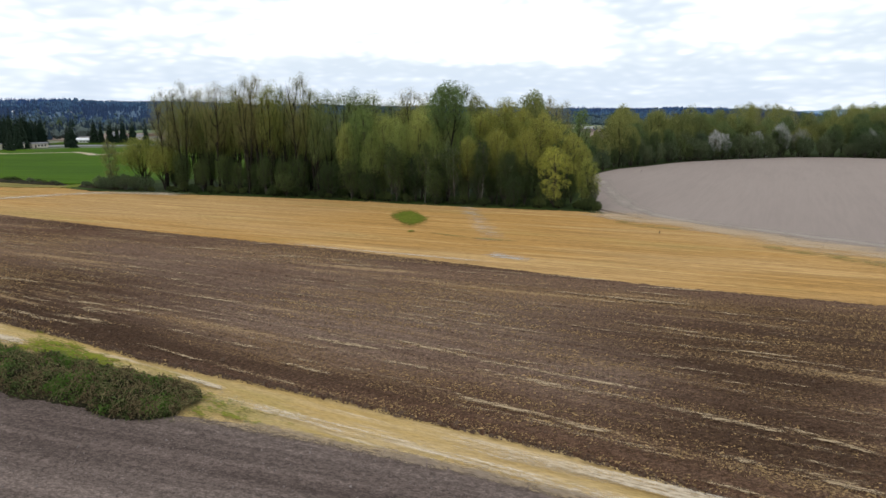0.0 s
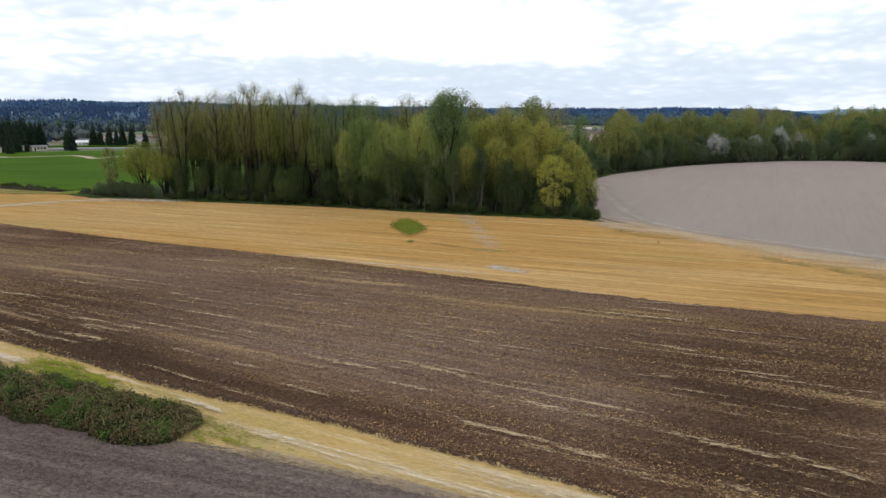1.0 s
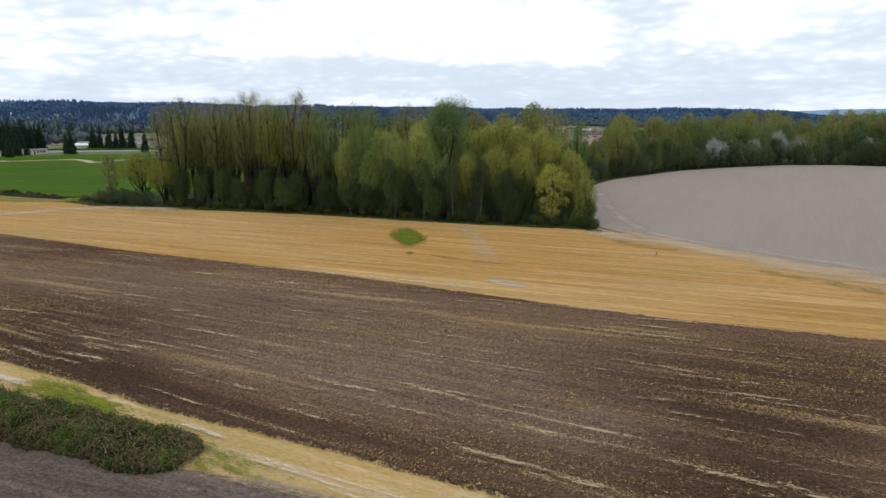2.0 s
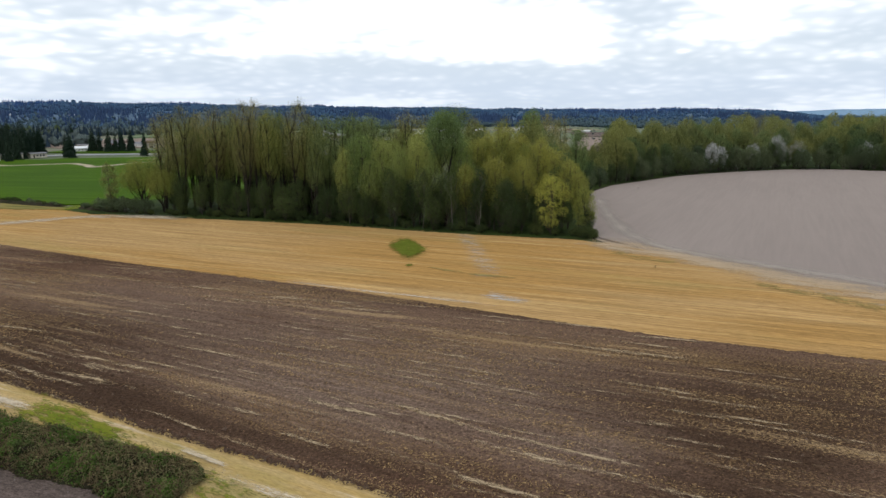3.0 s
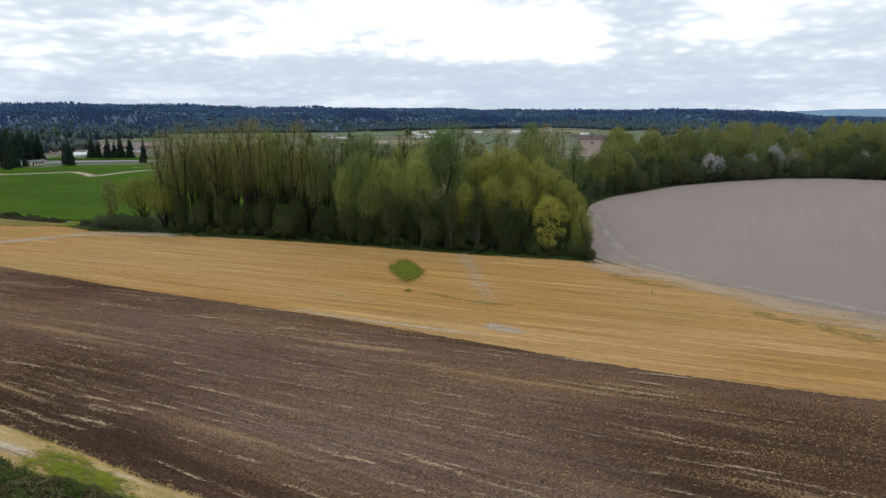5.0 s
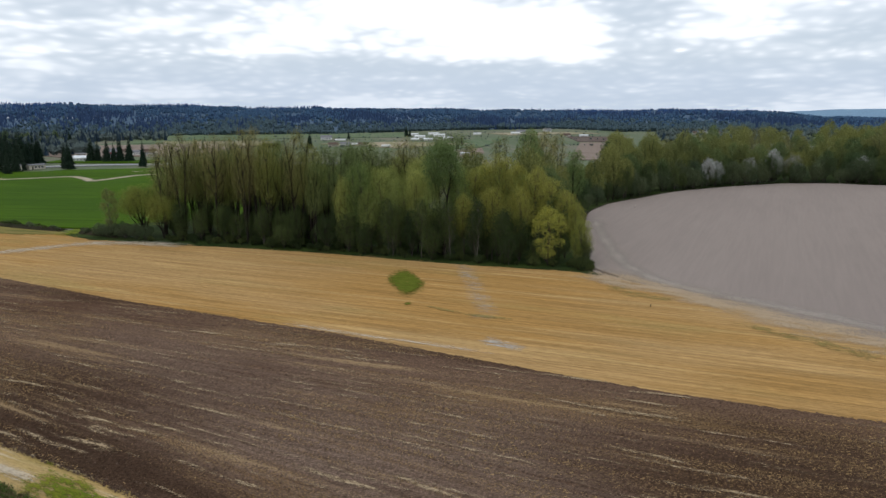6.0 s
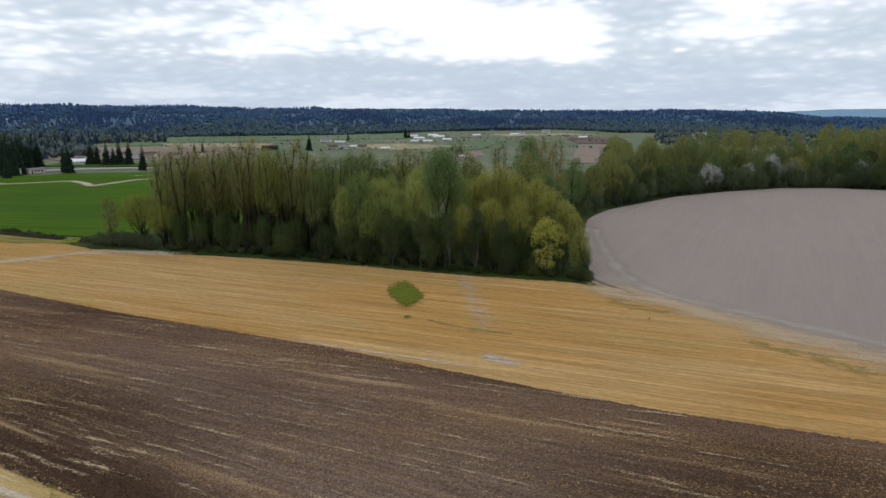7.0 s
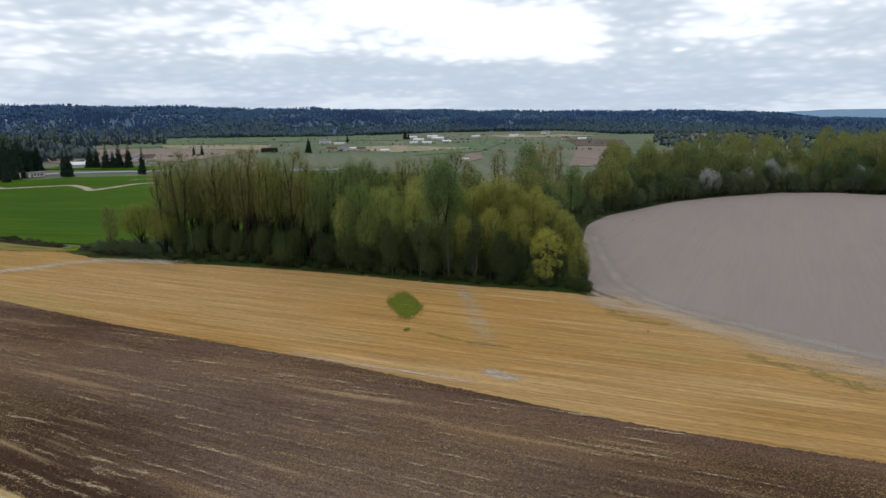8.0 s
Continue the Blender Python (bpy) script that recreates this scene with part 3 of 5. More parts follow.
plate("green_field", blob([(-92, 201), (-110, 199.5), (-150, 216), (-260, 272), (-420, 360), (-420, 440), (-255, 408), (-225, 420), (-170, 430), (-60, 440), (0, 400), (-30, 260), (-70, 205)], 400), -0.05, M_CROP, "bright green field of young crop", "field")
plate("woodland_floor", blob([(-104, 188), (-79, 173.8), (-53, 166.5), (-24, 157), (2.5, 145.8), (26, 138), (33.2, 134.2), (34.6, 150), (38, 175), (44, 200), (52, 226), (64, 246), (80, 263), (103, 286), (134, 304), (158, 314), (184, 311), (220, 300), (430, 240), (560, 420), (330, 560), (160, 470), (70, 330), (20, 240), (-40, 225), (-88, 208)], 500), 0.03, M_UNDER_SHADE, "green grassy floor of the wood, shade put into its colour", "ground")
plate("olive_verge", blob([(-104, 189), (-120, 196), (-150, 211), (-200, 236), (-210, 228), (-150, 199), (-124, 189.5), (-112, 187)], 160), 0.14, M_OLIVE, "olive green grass along the field corner", "field edge")


def covered(name, v, f, cover, material, label, category):
    me = mesh_of(name, v, f, material)
    me.attributes.new("cover", "FLOAT", "POINT").data.foreach_set("value", np.asarray(cover, np.float32).ravel())
    return structure(name, me, label, category)


def band(name, points, half, z, material, label, category, fill=1.0, shape=1.0):
    """A thin cover along a bent line, fading out to both sides and to its ends."""
    p = np.array(points, float)
    s = np.r_[0, np.cumsum(np.hypot(*np.diff(p, axis=0).T))]
    n = max(12, int(s[-1] / 0.8))
    t = np.linspace(0, s[-1], n)
    q = np.stack([np.interp(t, s, p[:, k]) for k in (0, 1)], 1)
    q = np.stack([np.convolve(np.pad(q[:, k], 4, "edge"), np.ones(9) / 9, "valid") for k in (0, 1)], 1)
    d = np.gradient(q, axis=0)
    d /= np.linalg.norm(d, axis=1)[:, None]
    m = np.stack([-d[:, 1], d[:, 0]], 1)
    w = np.linspace(-1, 1, 9)
    v = q[:, None] + m[:, None] * (w * half)[None, :, None]
    v = np.concatenate([v, np.full((n, 9, 1), z)], -1).reshape(-1, 3)
    ends = np.clip(np.minimum(t, s[-1] - t) / min(6.0, s[-1] * 0.25), 0, 1)
    cover = fill * (1 - np.abs(w) ** (2 * shape))[None] * (0.25 + 0.75 * ends)[:, None]
    i = np.arange(n - 1)[:, None] * 9 + np.arange(8)[None]
    return covered(name, v, np.stack([i, i + 9, i + 10, i + 1], -1).reshape(-1, 4), cover, material, label, category)


def splat(name, outline, z, material, label, category, fill=1.0, soft=0.6):
    """A thin cover inside a closed outline, fading out at its rim."""
    o = np.array(outline, float)
    c = o.mean(0)
    if np.sum(o[:, 0] * np.roll(o[:, 1], -1) - np.roll(o[:, 0], -1) * o[:, 1]) < 0:
        o = o[::-1]
    n, r = len(o), np.linspace(0.02, 1.12, 14)
    v = (c + (o - c)[None] * r[:, None, None]).reshape(-1, 2)
    cover = fill * np.repeat(np.clip((1.12 - r) / soft, 0, 1), n)
    i, j = np.arange(13)[:, None] * n, np.arange(n)[None]
    f = np.stack([i + j, i + n + j, i + n + (j + 1) % n, i + (j + 1) % n], -1).reshape(-1, 4)
    return covered(name, np.column_stack([v, np.full(len(v), z)]), f, cover, material, label, category)


splat("grass_patch", blob([(-10.4, 131.7), (-10.0, 136.9), (-7.9, 140.8), (-6.0, 138.7), (-3.7, 132.4), (-2.6, 128.3), (-3.2, 122.9), (-4.7, 119.9), (-5.9, 118.4), (-7.9, 122.3)], 120), 0.14, M_PATCH, "small round patch of green grass in stubble", "grass patch", 1.1)
splat("grass_tuft", blob([(-6.1, 114.4), (-4.8, 114.8), (-4.9, 113.0), (-5.9, 112.7)], 40), 0.14, M_PATCH, "tiny tuft of grass in stubble", "grass patch", 0.75)
splat("bramble_grass", blob([(-37, 59.0), (-33, 57.0), (-29, 54.4), (-25.6, 51.8), (-22.6, 49.2), (-20.4, 47), (-22, 45.8), (-25, 47.0), (-30, 50), (-37, 53)], 160), 0.1, M_SWARD, "bright green grass beside the bramble", "grass patch", 0.88)

splat("bramble_grass", blob([(-19.0, 41.4), (-16, 41.0), (-12.5, 40.4), (-10, 40.6), (-11.5, 42.4), (-14, 44.0), (-18, 46.4), (-20, 46.6)], 90), 0.105, M_SWARD, "olive green grass beside the bramble", "grass patch", 0.5)

splat("gap_grass", blob([(-108.5, 189), (-105, 198), (-101, 197), (-99.5, 190), (-101, 184.5), (-105, 184.5)], 60), 0.09, M_SWARD, "yellow-green grass in the gap of the bank", "grass patch", 1.0)

# Pale tracks, wet silt and worn margins.
band("dirt_track", [(-135, 150), (-119, 155.5), (-104, 163), (-97, 168.5), (-90, 173.2), (-78, 173.2), (-62, 168.2)], 4.0, 0.07, M_CHALK, "pale bare wheel track in stubble", "track", 1.0)
band("silt_patch", [(5.1, 147), (6.3, 129.1), (7.4, 114.7), (8.0, 105.8)], 2.6, 0.08, M_SILT, "faint pale silt among stubble", "puddle", 0.8)
band("silt_patch", [(4.4, 106.6), (9.8, 105.2)], 1.3, 0.09, M_SILT, "pale wet silt among stubble", "puddle", 1.0)
band("silt_patch", [(5.5, 95.6), (12.6, 89.0)], 1.9, 0.09, M_SILT, "pale wet silt among stubble", "puddle", 1.35)
band("weed_line", [(-3.0, 112.6), (5.1, 107.0), (13.0, 103.4)], 0.8, 0.1, M_WEED, "thin line of olive weeds in stubble", "weeds", 1.0)
band("bleached_line", [(-26, 103.9), (-18.8, 100.7), (-11.4, 96.9), (-4.5, 94.0), (2.0, 91.4), (9.4, 88.0)], 1.0, 0.08, M_CHALK, "bleached straw along the ploughed edge", "straw", 0.8)
band("weed_line", [(31.5, 126.5), (34.7, 120.4), (37.4, 116.0), (42.6, 113.4)], 2.4, 0.1, M_WEED, "patchy olive weeds near the field border", "weeds", 0.8)
band("weed_line", [(44.0, 102.6), (48.8, 98.4), (51.8, 94.6), (54.8, 90.2), (60, 83)], 2.2, 0.1, M_WEED, "patchy olive weeds near the field border", "weeds", 0.8)
band("field_margin", [(28, 137.2), (33.6, 133.2), (44.5, 118.6), (53.5, 104), (64, 90.4), (90, 69.5), (180, 25)], 7.0, 0.06, M_MARGIN, "dusty worn border of stubble and bare soil", "field edge", 0.74)
band("field_margin", [(90, 78), (66, 99), (60.0, 106.9), (54.4, 113.2), (49.8, 119.0), (45.6, 124.6), (42.1, 130.6), (40.1, 144.4), (41.6, 163.0), (45.6, 192.6), (48.5, 209)], 3.6, 0.08, M_DUST, "pale dusty headland round the bare field", "field edge", 0.88, 0.6)
band("earth_bank", [(39.0, 127.0), (36.4, 131.4), (33.8, 136.0), (32, 142), (33.3, 153), (35.2, 163.8), (41, 193.4), (49, 223.4), (60.8, 244.4), (77, 261.2), (100.2, 283.8), (131.6, 301.6), (158, 311.5), (182.3, 309.2), (200.5, 299.3)], 1.0, 0.09, M_BANK, "dark earth edge between field and wood", "field edge", 1.0)
band("wheel_track", [(-20.8, 49.3), (-19.8, 48.7), (-16.7, 46.7), (-15, 45.8)], 0.34, 0.12, M_CHALK, "bleached wheel track on the straw verge", "track", 1.6)
band("wheel_track", [(-18, 46.0), (-15.7, 45.1), (-11.5, 42.4), (-8.2, 40.9), (-5.1, 39.1), (-2.2, 37.5), (0.5, 36.2), (3.6, 34.5), (8.0, 32.0), (20, 25)], 0.9, 0.12, M_CHALK, "bleached wheel track on the straw verge", "track", 0.6)
band("wheel_track", [(-1, 38.8), (2.8, 36.9), (5.6, 35.6), (8.5, 34.1), (12.7, 32.0), (24, 25.6)], 0.9, 0.12, M_CHALK, "bleached wheel track on the straw verge", "track", 1.15)
band("wheel_track", [(-46, 61), (-39.7, 58.2), (-35.2, 55.8)], 0.9, 0.13, M_CHALK, "bleached wheel track on the straw verge", "track", 1.1)
band("crop_track", [(-181, 398), (-173.5, 405), (-165, 409)], 1.6, 0.06, M_CHALK, "pale winding drainage line through green crop", "track", 1.3)
band("crop_track", [(-330, 400), (-256, 377), (-226, 355.5), (-198, 371.5), (-183, 356), (-174, 343), (-170, 358), (-165.7, 375.5), (-150, 388)], 3.4, 0.06, M_CHALK, "pale winding drainage line through green crop", "track", 1.5)
band("straw_fringe", [(-18.6, 41.6), (-16.4, 41.4), (-12, 40.0), (-7.7, 38.4), (-2.8, 36.4), (2.3, 34.3), (6.3, 32.2), (20, 24.8)], 0.8, 0.11, M_THIN, "thin straw spread over the tilled soil's edge", "straw", 0.9)


# Hills that close the valley, in polar strips: azimuth from straight ahead, distance.
def ridge(az):
    return np.interp(az, [-60, -32, -25, -17, -8, 1, 10, 19, 26, 29, 33, 60], [76, 74, 72, 62, 56, 47, 40, 40, 30, 8, 4, 4])


def foot(az):
    return np.interp(az, [-60, -32, -25, -17, -8, 1, 10, 15, 23, 33, 60], [1150, 1230, 1250, 1250, 1230, 1430, 1520, 1290, 1340, 1100, 1000])


def hill_height(az, r):
    t = np.clip((r - foot(az)) / (3000 - foot(az)), 0, 1)
    lump = 1 + 0.1 * wave(az * 12, r / 11, 30, 1) + 0.07 * wave(az * 30, r / 6, 30, 3)
    return ridge(az) * t ** 0.8 * np.where(t < 1, lump, 1) * np.clip(1 - (r - 3400) / 2200, 0, 1) - 0.7


az = np.linspace(-58, 58, 260)
rr = np.linspace(1000, 4700, 70)
A, R = np.meshgrid(az, rr, indexing="ij")
v = np.stack([R * np.sin(np.radians(A)), R * np.cos(np.radians(A)), hill_height(A, R)], -1).reshape(-1, 3)
i = np.arange(len(az) - 1)[:, None] * len(rr) + np.arange(len(rr) - 1)[None]
structure("hills", mesh_of("hills", v, np.stack([i, i + 1, i + len(rr) + 1, i + len(rr)], -1).reshape(-1, 4), M_HILL_HAZE), "low wooded hills across the valley, haze in their colour", "hill")

# A higher ridge far off behind them, its blue haze put into the colour.
az = np.linspace(20, 58, 120)
rr = np.linspace(3900, 4800, 8)
A, R = np.meshgrid(az, rr, indexing="ij")
Z = 44 * np.clip((A - 22) / 8, 0, 1) ** 0.6 * np.clip((R - 3900) / 500, 0, 1) * (1 + 0.05 * wave(A * 3, R * 0.01, 2.0)) - 0.4
i = np.arange(len(az) - 1)[:, None] * len(rr) + np.arange(len(rr) - 1)[None]
structure("far_ridge", mesh_of("far_ridge", np.stack([R * np.sin(np.radians(A)), R * np.cos(np.radians(A)), Z], -1).reshape(-1, 3), np.stack([i, i + 1, i + len(rr) + 1, i + len(rr)], -1).reshape(-1, 4), M_RIDGE_HAZE), "long ridge at the end of the valley, painted in blue haze", "hill")

# The rough bank between the green field and the stubble, with a grassy gap in it.
for lo, hi in ((-230.0, -107.5), (-101.5, -86.0)):
    x = np.linspace(lo, hi, int((hi - lo) / 0.6))
    y = np.interp(x, [-230, -131.4, -117.8, -106.2, -99.7, -86], [252, 203.2, 197.2, 192.9, 189.6, 182.0])
    w = np.linspace(-1, 1, 9)
    X = x[:, None] + 0 * w[None]
    Y = y[:, None] + 2.2 * w[None] + 0.4 * wave(x, x, 1.5)[:, None]
    Z = (1 - w ** 2)[None] * 0.85 * (1 + 0.35 * wave(X, Y, 0.8, 1)) * np.clip(np.minimum(x - lo, hi - x) / 1.5, 0, 1)[:, None] + rng.normal(0, 0.06, X.shape) - 0.08
    i = np.arange(len(x) - 1)[:, None] * 9 + np.arange(8)[None]
    structure("field_bank", mesh_of("field_bank", np.stack([X, Y, Z], -1).reshape(-1, 3), np.stack([i, i + 9, i + 10, i + 1], -1).reshape(-1, 4), M_BRUSH_SHADE), "low bank of brown brush along the green field", "bank")

# Swaths of straw that lie along the rows of the ploughed field: the plain ones, then a scatter of shorter ones.
SWATHS = [(14.3, 72.2, 24.2, 67.8), (19.2, 73.6, 26.9, 70.4), (15.9, 62.2, 23.5, 58.3), (21.7, 54.8, 29.1, 52.1), (16.9, 53.1, 19.5, 52.0), (2.5, 51.9, 15.6, 44.9), (-4.2, 56.8, 3.0, 51.6), (1.0, 44.7, 10.9, 38.6), (16.7, 41.3, 21.3, 38.9), (21.1, 39.8, 25.2, 35.8), (18.9, 34.5, 22.6, 33.0), (-38.1, 64.7, -31.0, 61.4), (-38.0, 67.7, -30.8, 64.7), (-38.1, 99.7, -25.2, 94.8), (-24.1, 93.6, -15.3, 90.4), (-32.8, 79.8, -29.5, 78.4), (-40.6, 70.6, -27.9, 64.5), (-38.4, 65.1, -31.2, 61.6), (-55.1, 80.8, -44.7, 77.1), (-13.5, 87.8, -4.1, 84.6), (12.1, 73.2, 25.9, 67.7), (21.9, 75.6, 29.6, 72.8)]
h = np.random.default_rng(9)
swaths = [(*q, 0.42, 0.95) for q in SWATHS]
taken = collections.defaultdict(list)
for k in range(460):
    x = h.uniform(-95, 60)
    if k < 44:  # three spots where the straw lies thicker
        cx, cy, reach = ((-27, 95, 7.0), (-34, 66, 5.0), (-16, 60, 5.0))[k % 3]
        x = cx + h.normal(0, reach)
    y = cy - 0.45 * (x - cx) + h.normal(0, 2.0) if k < 44 else float(PLOUGH_SOUTH(x) + (PLOUGH_NORTH(x) - PLOUGH_SOUTH(x)) * h.uniform(0.03, 0.97))
    u, r = fan_rows(x, y)
    row = round(r / 1.55)
    r = row * 1.55 + h.normal(0, 0.12)
    L = h.gamma(2.0, 6.0) + 4
    if any(abs(u - other) < (L + length) / 2 for other, length in taken[row]):
        continue
    taken[row].append((u, L))
    swaths.append((*on_row(u - L / 2, r), *on_row(u + L / 2, r), h.uniform(0.2, 0.5), h.uniform(0.4, 0.85)))
swaths.sort(key=lambda q: math.hypot(q[0], q[1]))
rest, laid = ([], [], []), 0
for k, (x0, y0, x1, y1, half, fill) in enumerate(swaths):
    n = max(6, int(math.hypot(x1 - x0, y1 - y0) / 1.2))
    t = np.linspace(0, 1, n)
    p = np.stack([x0 + (x1 - x0) * t, y0 + (y1 - y0) * t], 1)
    d = np.array([x1 - x0, y1 - y0])
    m = np.array([-d[1], d[0]]) / np.linalg.norm(d)
    p = p + m * (0.18 * wave(p[:, 0], p[:, 1], 2.0, 3))[:, None]
    ok = (p[:, 1] > PLOUGH_SOUTH(p[:, 0]) + 0.5) & (p[:, 1] < PLOUGH_NORTH(p[:, 0]) - 0.4)
    if ok.sum() < 4:
        continue
    p, t = p[ok], t[ok]
    n = len(p)
    w = np.array([-1, -0.4, 0.4, 1.0])
    v = p[:, None] + m[None, None] * (w * half)[None, :, None]
    z = 0.15 + 0.04 * (1 - w ** 2) + 0.004 * (k % 9)
    v = np.concatenate([v, np.broadcast_to(z[None, :, None], (n, 4, 1))], -1).reshape(-1, 3)
    i = np.arange(n - 1)[:, None] * 4 + np.arange(3)[None]
    f = np.stack([i, i + 4, i + 5, i + 1], -1).reshape(-1, 4)
    cover = (fill * np.array([0.0, 1, 1, 0])[None] * (0.4 + 0.6 * np.clip(np.minimum(t, 1 - t) * 6, 0, 1))[:, None]).ravel()
    if laid < 300:
        me = mesh_of("straw_swath", v, f, M_SWATH)
        me.attributes.new("cover", "FLOAT", "POINT").data.foreach_set("value", cover.astype(np.float32))
        part("straw_swath", me, field)
        laid += 1
    else:
        base = sum(len(q) for q in rest[0])
        for store, value in zip(rest, (v, f + base, cover)):
            store.append(value)
if rest[0]:
    tagged(covered("straw_swaths", *(np.concatenate(q) for q in rest), M_SWATH, "pale swaths of straw along the ploughed rows", "straw"), kind="stuff")


# ---- trees ----
def tube(V, F, pts, radii, sides):
    """A tapered bent rod through the points, joined on to the lists."""
    base = len(V)
    for k, (p, r) in enumerate(zip(pts, radii)):
        d = pts[min(k + 1, len(pts) - 1)] - pts[max(k - 1, 0)]
        d = d / (np.linalg.norm(d) + 1e-9)
        a = np.cross(d, (0.31, 0.95, 0.11))
        a = a / (np.linalg.norm(a) + 1e-9)
        b = np.cross(d, a)
        for s in range(sides):
            w = 2 * math.pi * s / sides
            V.append(p + r * (math.cos(w) * a + math.sin(w) * b))
    for k in range(len(pts) - 1):
        for s in range(sides):
            n = (s + 1) % sides
            F.append((base + k * sides + s, base + k * sides + n, base + (k + 1) * sides + n, base + (k + 1) * sides + s))


def twig(V, F, p, q, r):
    """A thin pointed shoot."""
    d = q - p
    a = np.cross(d, (0.31, 0.95, 0.11))
    a = a / (np.linalg.norm(a) + 1e-9)
    b = np.cross(d, a)
    b = b / (np.linalg.norm(b) + 1e-9)
    n = len(V)
    V.extend([p + r * a, p + r * (-0.5 * a + 0.87 * b), p + r * (-0.5 * a - 0.87 * b), q])
    F.extend([(n, n + 1, n + 3), (n + 1, n + 2, n + 3), (n + 2, n, n + 3)])


def leaves(centres, size, g, up=0.0):
    """One small pointed leaf or leaf spray (a triangle) at each place, turned at random or brushed upwards."""
    n = len(centres)
    a = g.normal(size=(n, 3)) + np.array([0, 0, 2.2 * up])
    a /= np.linalg.norm(a, axis=1)[:, None]
    b = np.cross(a, g.normal(size=(n, 3)))
    b /= np.linalg.norm(b, axis=1)[:, None] + 1e-9
    s = size * (1 + 0.45 * up) * g.uniform(0.6, 1.4, (n, 1))
    w = 0.42 - 0.2 * up
    v = np.stack([centres - a * s * 0.6, centres + a * s * 0.5 + b * s * w, centres + a * s * 0.5 - b * s * w], 1).reshape(-1, 3)
    return v, np.arange(3 * n).reshape(-1, 3)


def grow(seed, H, crown_base, spread, heads, count, size, stems=1, girth=0.011, airy=0.0, twigs=10, deep=0.45, tall_heads=1.15, brush=0.3, low=0.8, head=(0.30, 0.50), loose=0.0):
    """Wood and leaves of one broadleaved tree, its base at the origin: leaders fork from the trunk, limbs reach up from
    them into rounded heads of leaves, and the heads together make a domed, uneven crown with gaps between them."""
    g = np.random.default_rng(seed)
    V, F, spots = [], [], []
    tall = H * (1 - crown_base) / 2
    mid = H - tall
    # leaders
    fork = H * g.uniform(0.08, 0.22) if stems > 1 else 0.0
    turn0 = g.uniform(0, 6.28)
    leaders = []
    r0 = H * girth
    for k in range(stems):
        w = turn0 + 6.28 * k / stems + g.normal(0, 0.3)
        reach = 0.0 if stems == 1 else spread * g.uniform(0.32, 0.58)
        top = np.array([reach * math.cos(w), reach * math.sin(w), H * (0.93 if stems == 1 else g.uniform(0.80, 0.93))])
        t = np.linspace(0, 1, 8)
        bow = t ** 1.25 if stems > 1 else t
        path = np.stack([top[0] * bow, top[1] * bow, top[2] * t], 1)
        path[1:, :2] += np.cumsum(g.normal(0, 0.007 * H, (7, 2)), 0)
        tube(V, F, list(path), r0 * (1 if k == 0 else 0.8) * (1 - t) ** 0.75 + 0.025, 6)
        leaders.append((t, path))
    # heads of leaves, set round the crown by the golden angle
    for k in range(heads):
        u = (k + 0.5) / heads
        zc = 1 - (1 + low) * u
        out = math.sqrt(max(0.0, 1 - zc * zc)) * (1 if zc > 0 else 1 - 0.25 * zc * zc)
        w = k * 2.39996 + g.normal(0, 0.3)
        j = g.uniform(0.82, 1.12)
        r = spread * g.uniform(*head)
        c = np.array([math.cos(w) * out * spread * 0.66 * j, math.sin(w) * out * spread * 0.66 * j, mid + zc * (tall - 0.75 * r * tall_heads) * g.uniform(0.93, 1.04)])
        t, path = min(leaders, key=lambda q: np.linalg.norm(np.array([np.interp(c[2], q[1][:, 2], q[1][:, i]) for i in (0, 1)]) - c[:2]))
        flat = math.hypot(c[0] - np.interp(c[2], path[:, 2], path[:, 0]), c[1] - np.interp(c[2], path[:, 2], path[:, 1]))
        z0 = float(np.clip(c[2] - 1.6 * flat - 0.8, crown_base * H * 0.55, path[-1, 2] * 0.97))
        p0 = np.array([np.interp(z0, path[:, 2], path[:, i]) for i in range(3)])
        e = np.linspace(0, 1, 5)[:, None]
        limb = p0 + (c - p0) * e + np.array([c[0] - p0[0], c[1] - p0[1], 0]) * 0.22 * np.sin(math.pi * e) + np.r_[np.zeros((1, 3)), g.normal(0, 0.05, (4, 3))]
        r1 = max(0.06, r0 * 0.55 * (1 - 0.6 * z0 / H))
        tube(V, F, list(limb), r1 * (1 - 0.8 * e[:, 0]), 4)
        size3 = np.array([r, r, r * tall_heads])
        for m in range(twigs):
            d = g.normal(size=3) + np.array([0, 0, 0.9 + airy])
            d /= np.linalg.norm(d)
            b0 = limb[3] + (limb[4] - limb[3]) * g.uniform(-0.6, 1)
            twig(V, F, b0, c + d * size3 * g.uniform(0.75, 1.08 + 0.16 * airy), 0.022)
        n = int(count * (1 - loose) / heads * (r / (0.5 * (head[0] + head[1]) * spread)) ** 2)
        d = g.normal(size=(n, 3)) + np.array([0, 0, 0.35])
        d /= np.linalg.norm(d, axis=1)[:, None]
        lump = 1 + 0.16 * np.sin(5 * d[:, :1] + k) * np.sin(4 * d[:, 1:2] + 2 * k) + 0.10 * np.sin(9 * d[:, 2:] + k)
        spots.append(c + d * size3 * lump * (1 - deep * g.uniform(0, 1, (n, 1)) ** 1.6) + g.normal(0, 0.05 * r, (n, 3)))
    if loose:  # a haze of young leaves all through the crown, thicker towards its outside
        n = int(count * loose)
        d = g.normal(size=(n, 3))
        d /= np.linalg.norm(d, axis=1)[:, None]
        edge = 0.92 + 0.10 * np.sin(4 * d[:, :1] + seed) * np.sin(3 * d[:, 1:2]) + 0.06 * np.sin(11 * d[:, :1]) * np.sin(9 * d[:, 2:])
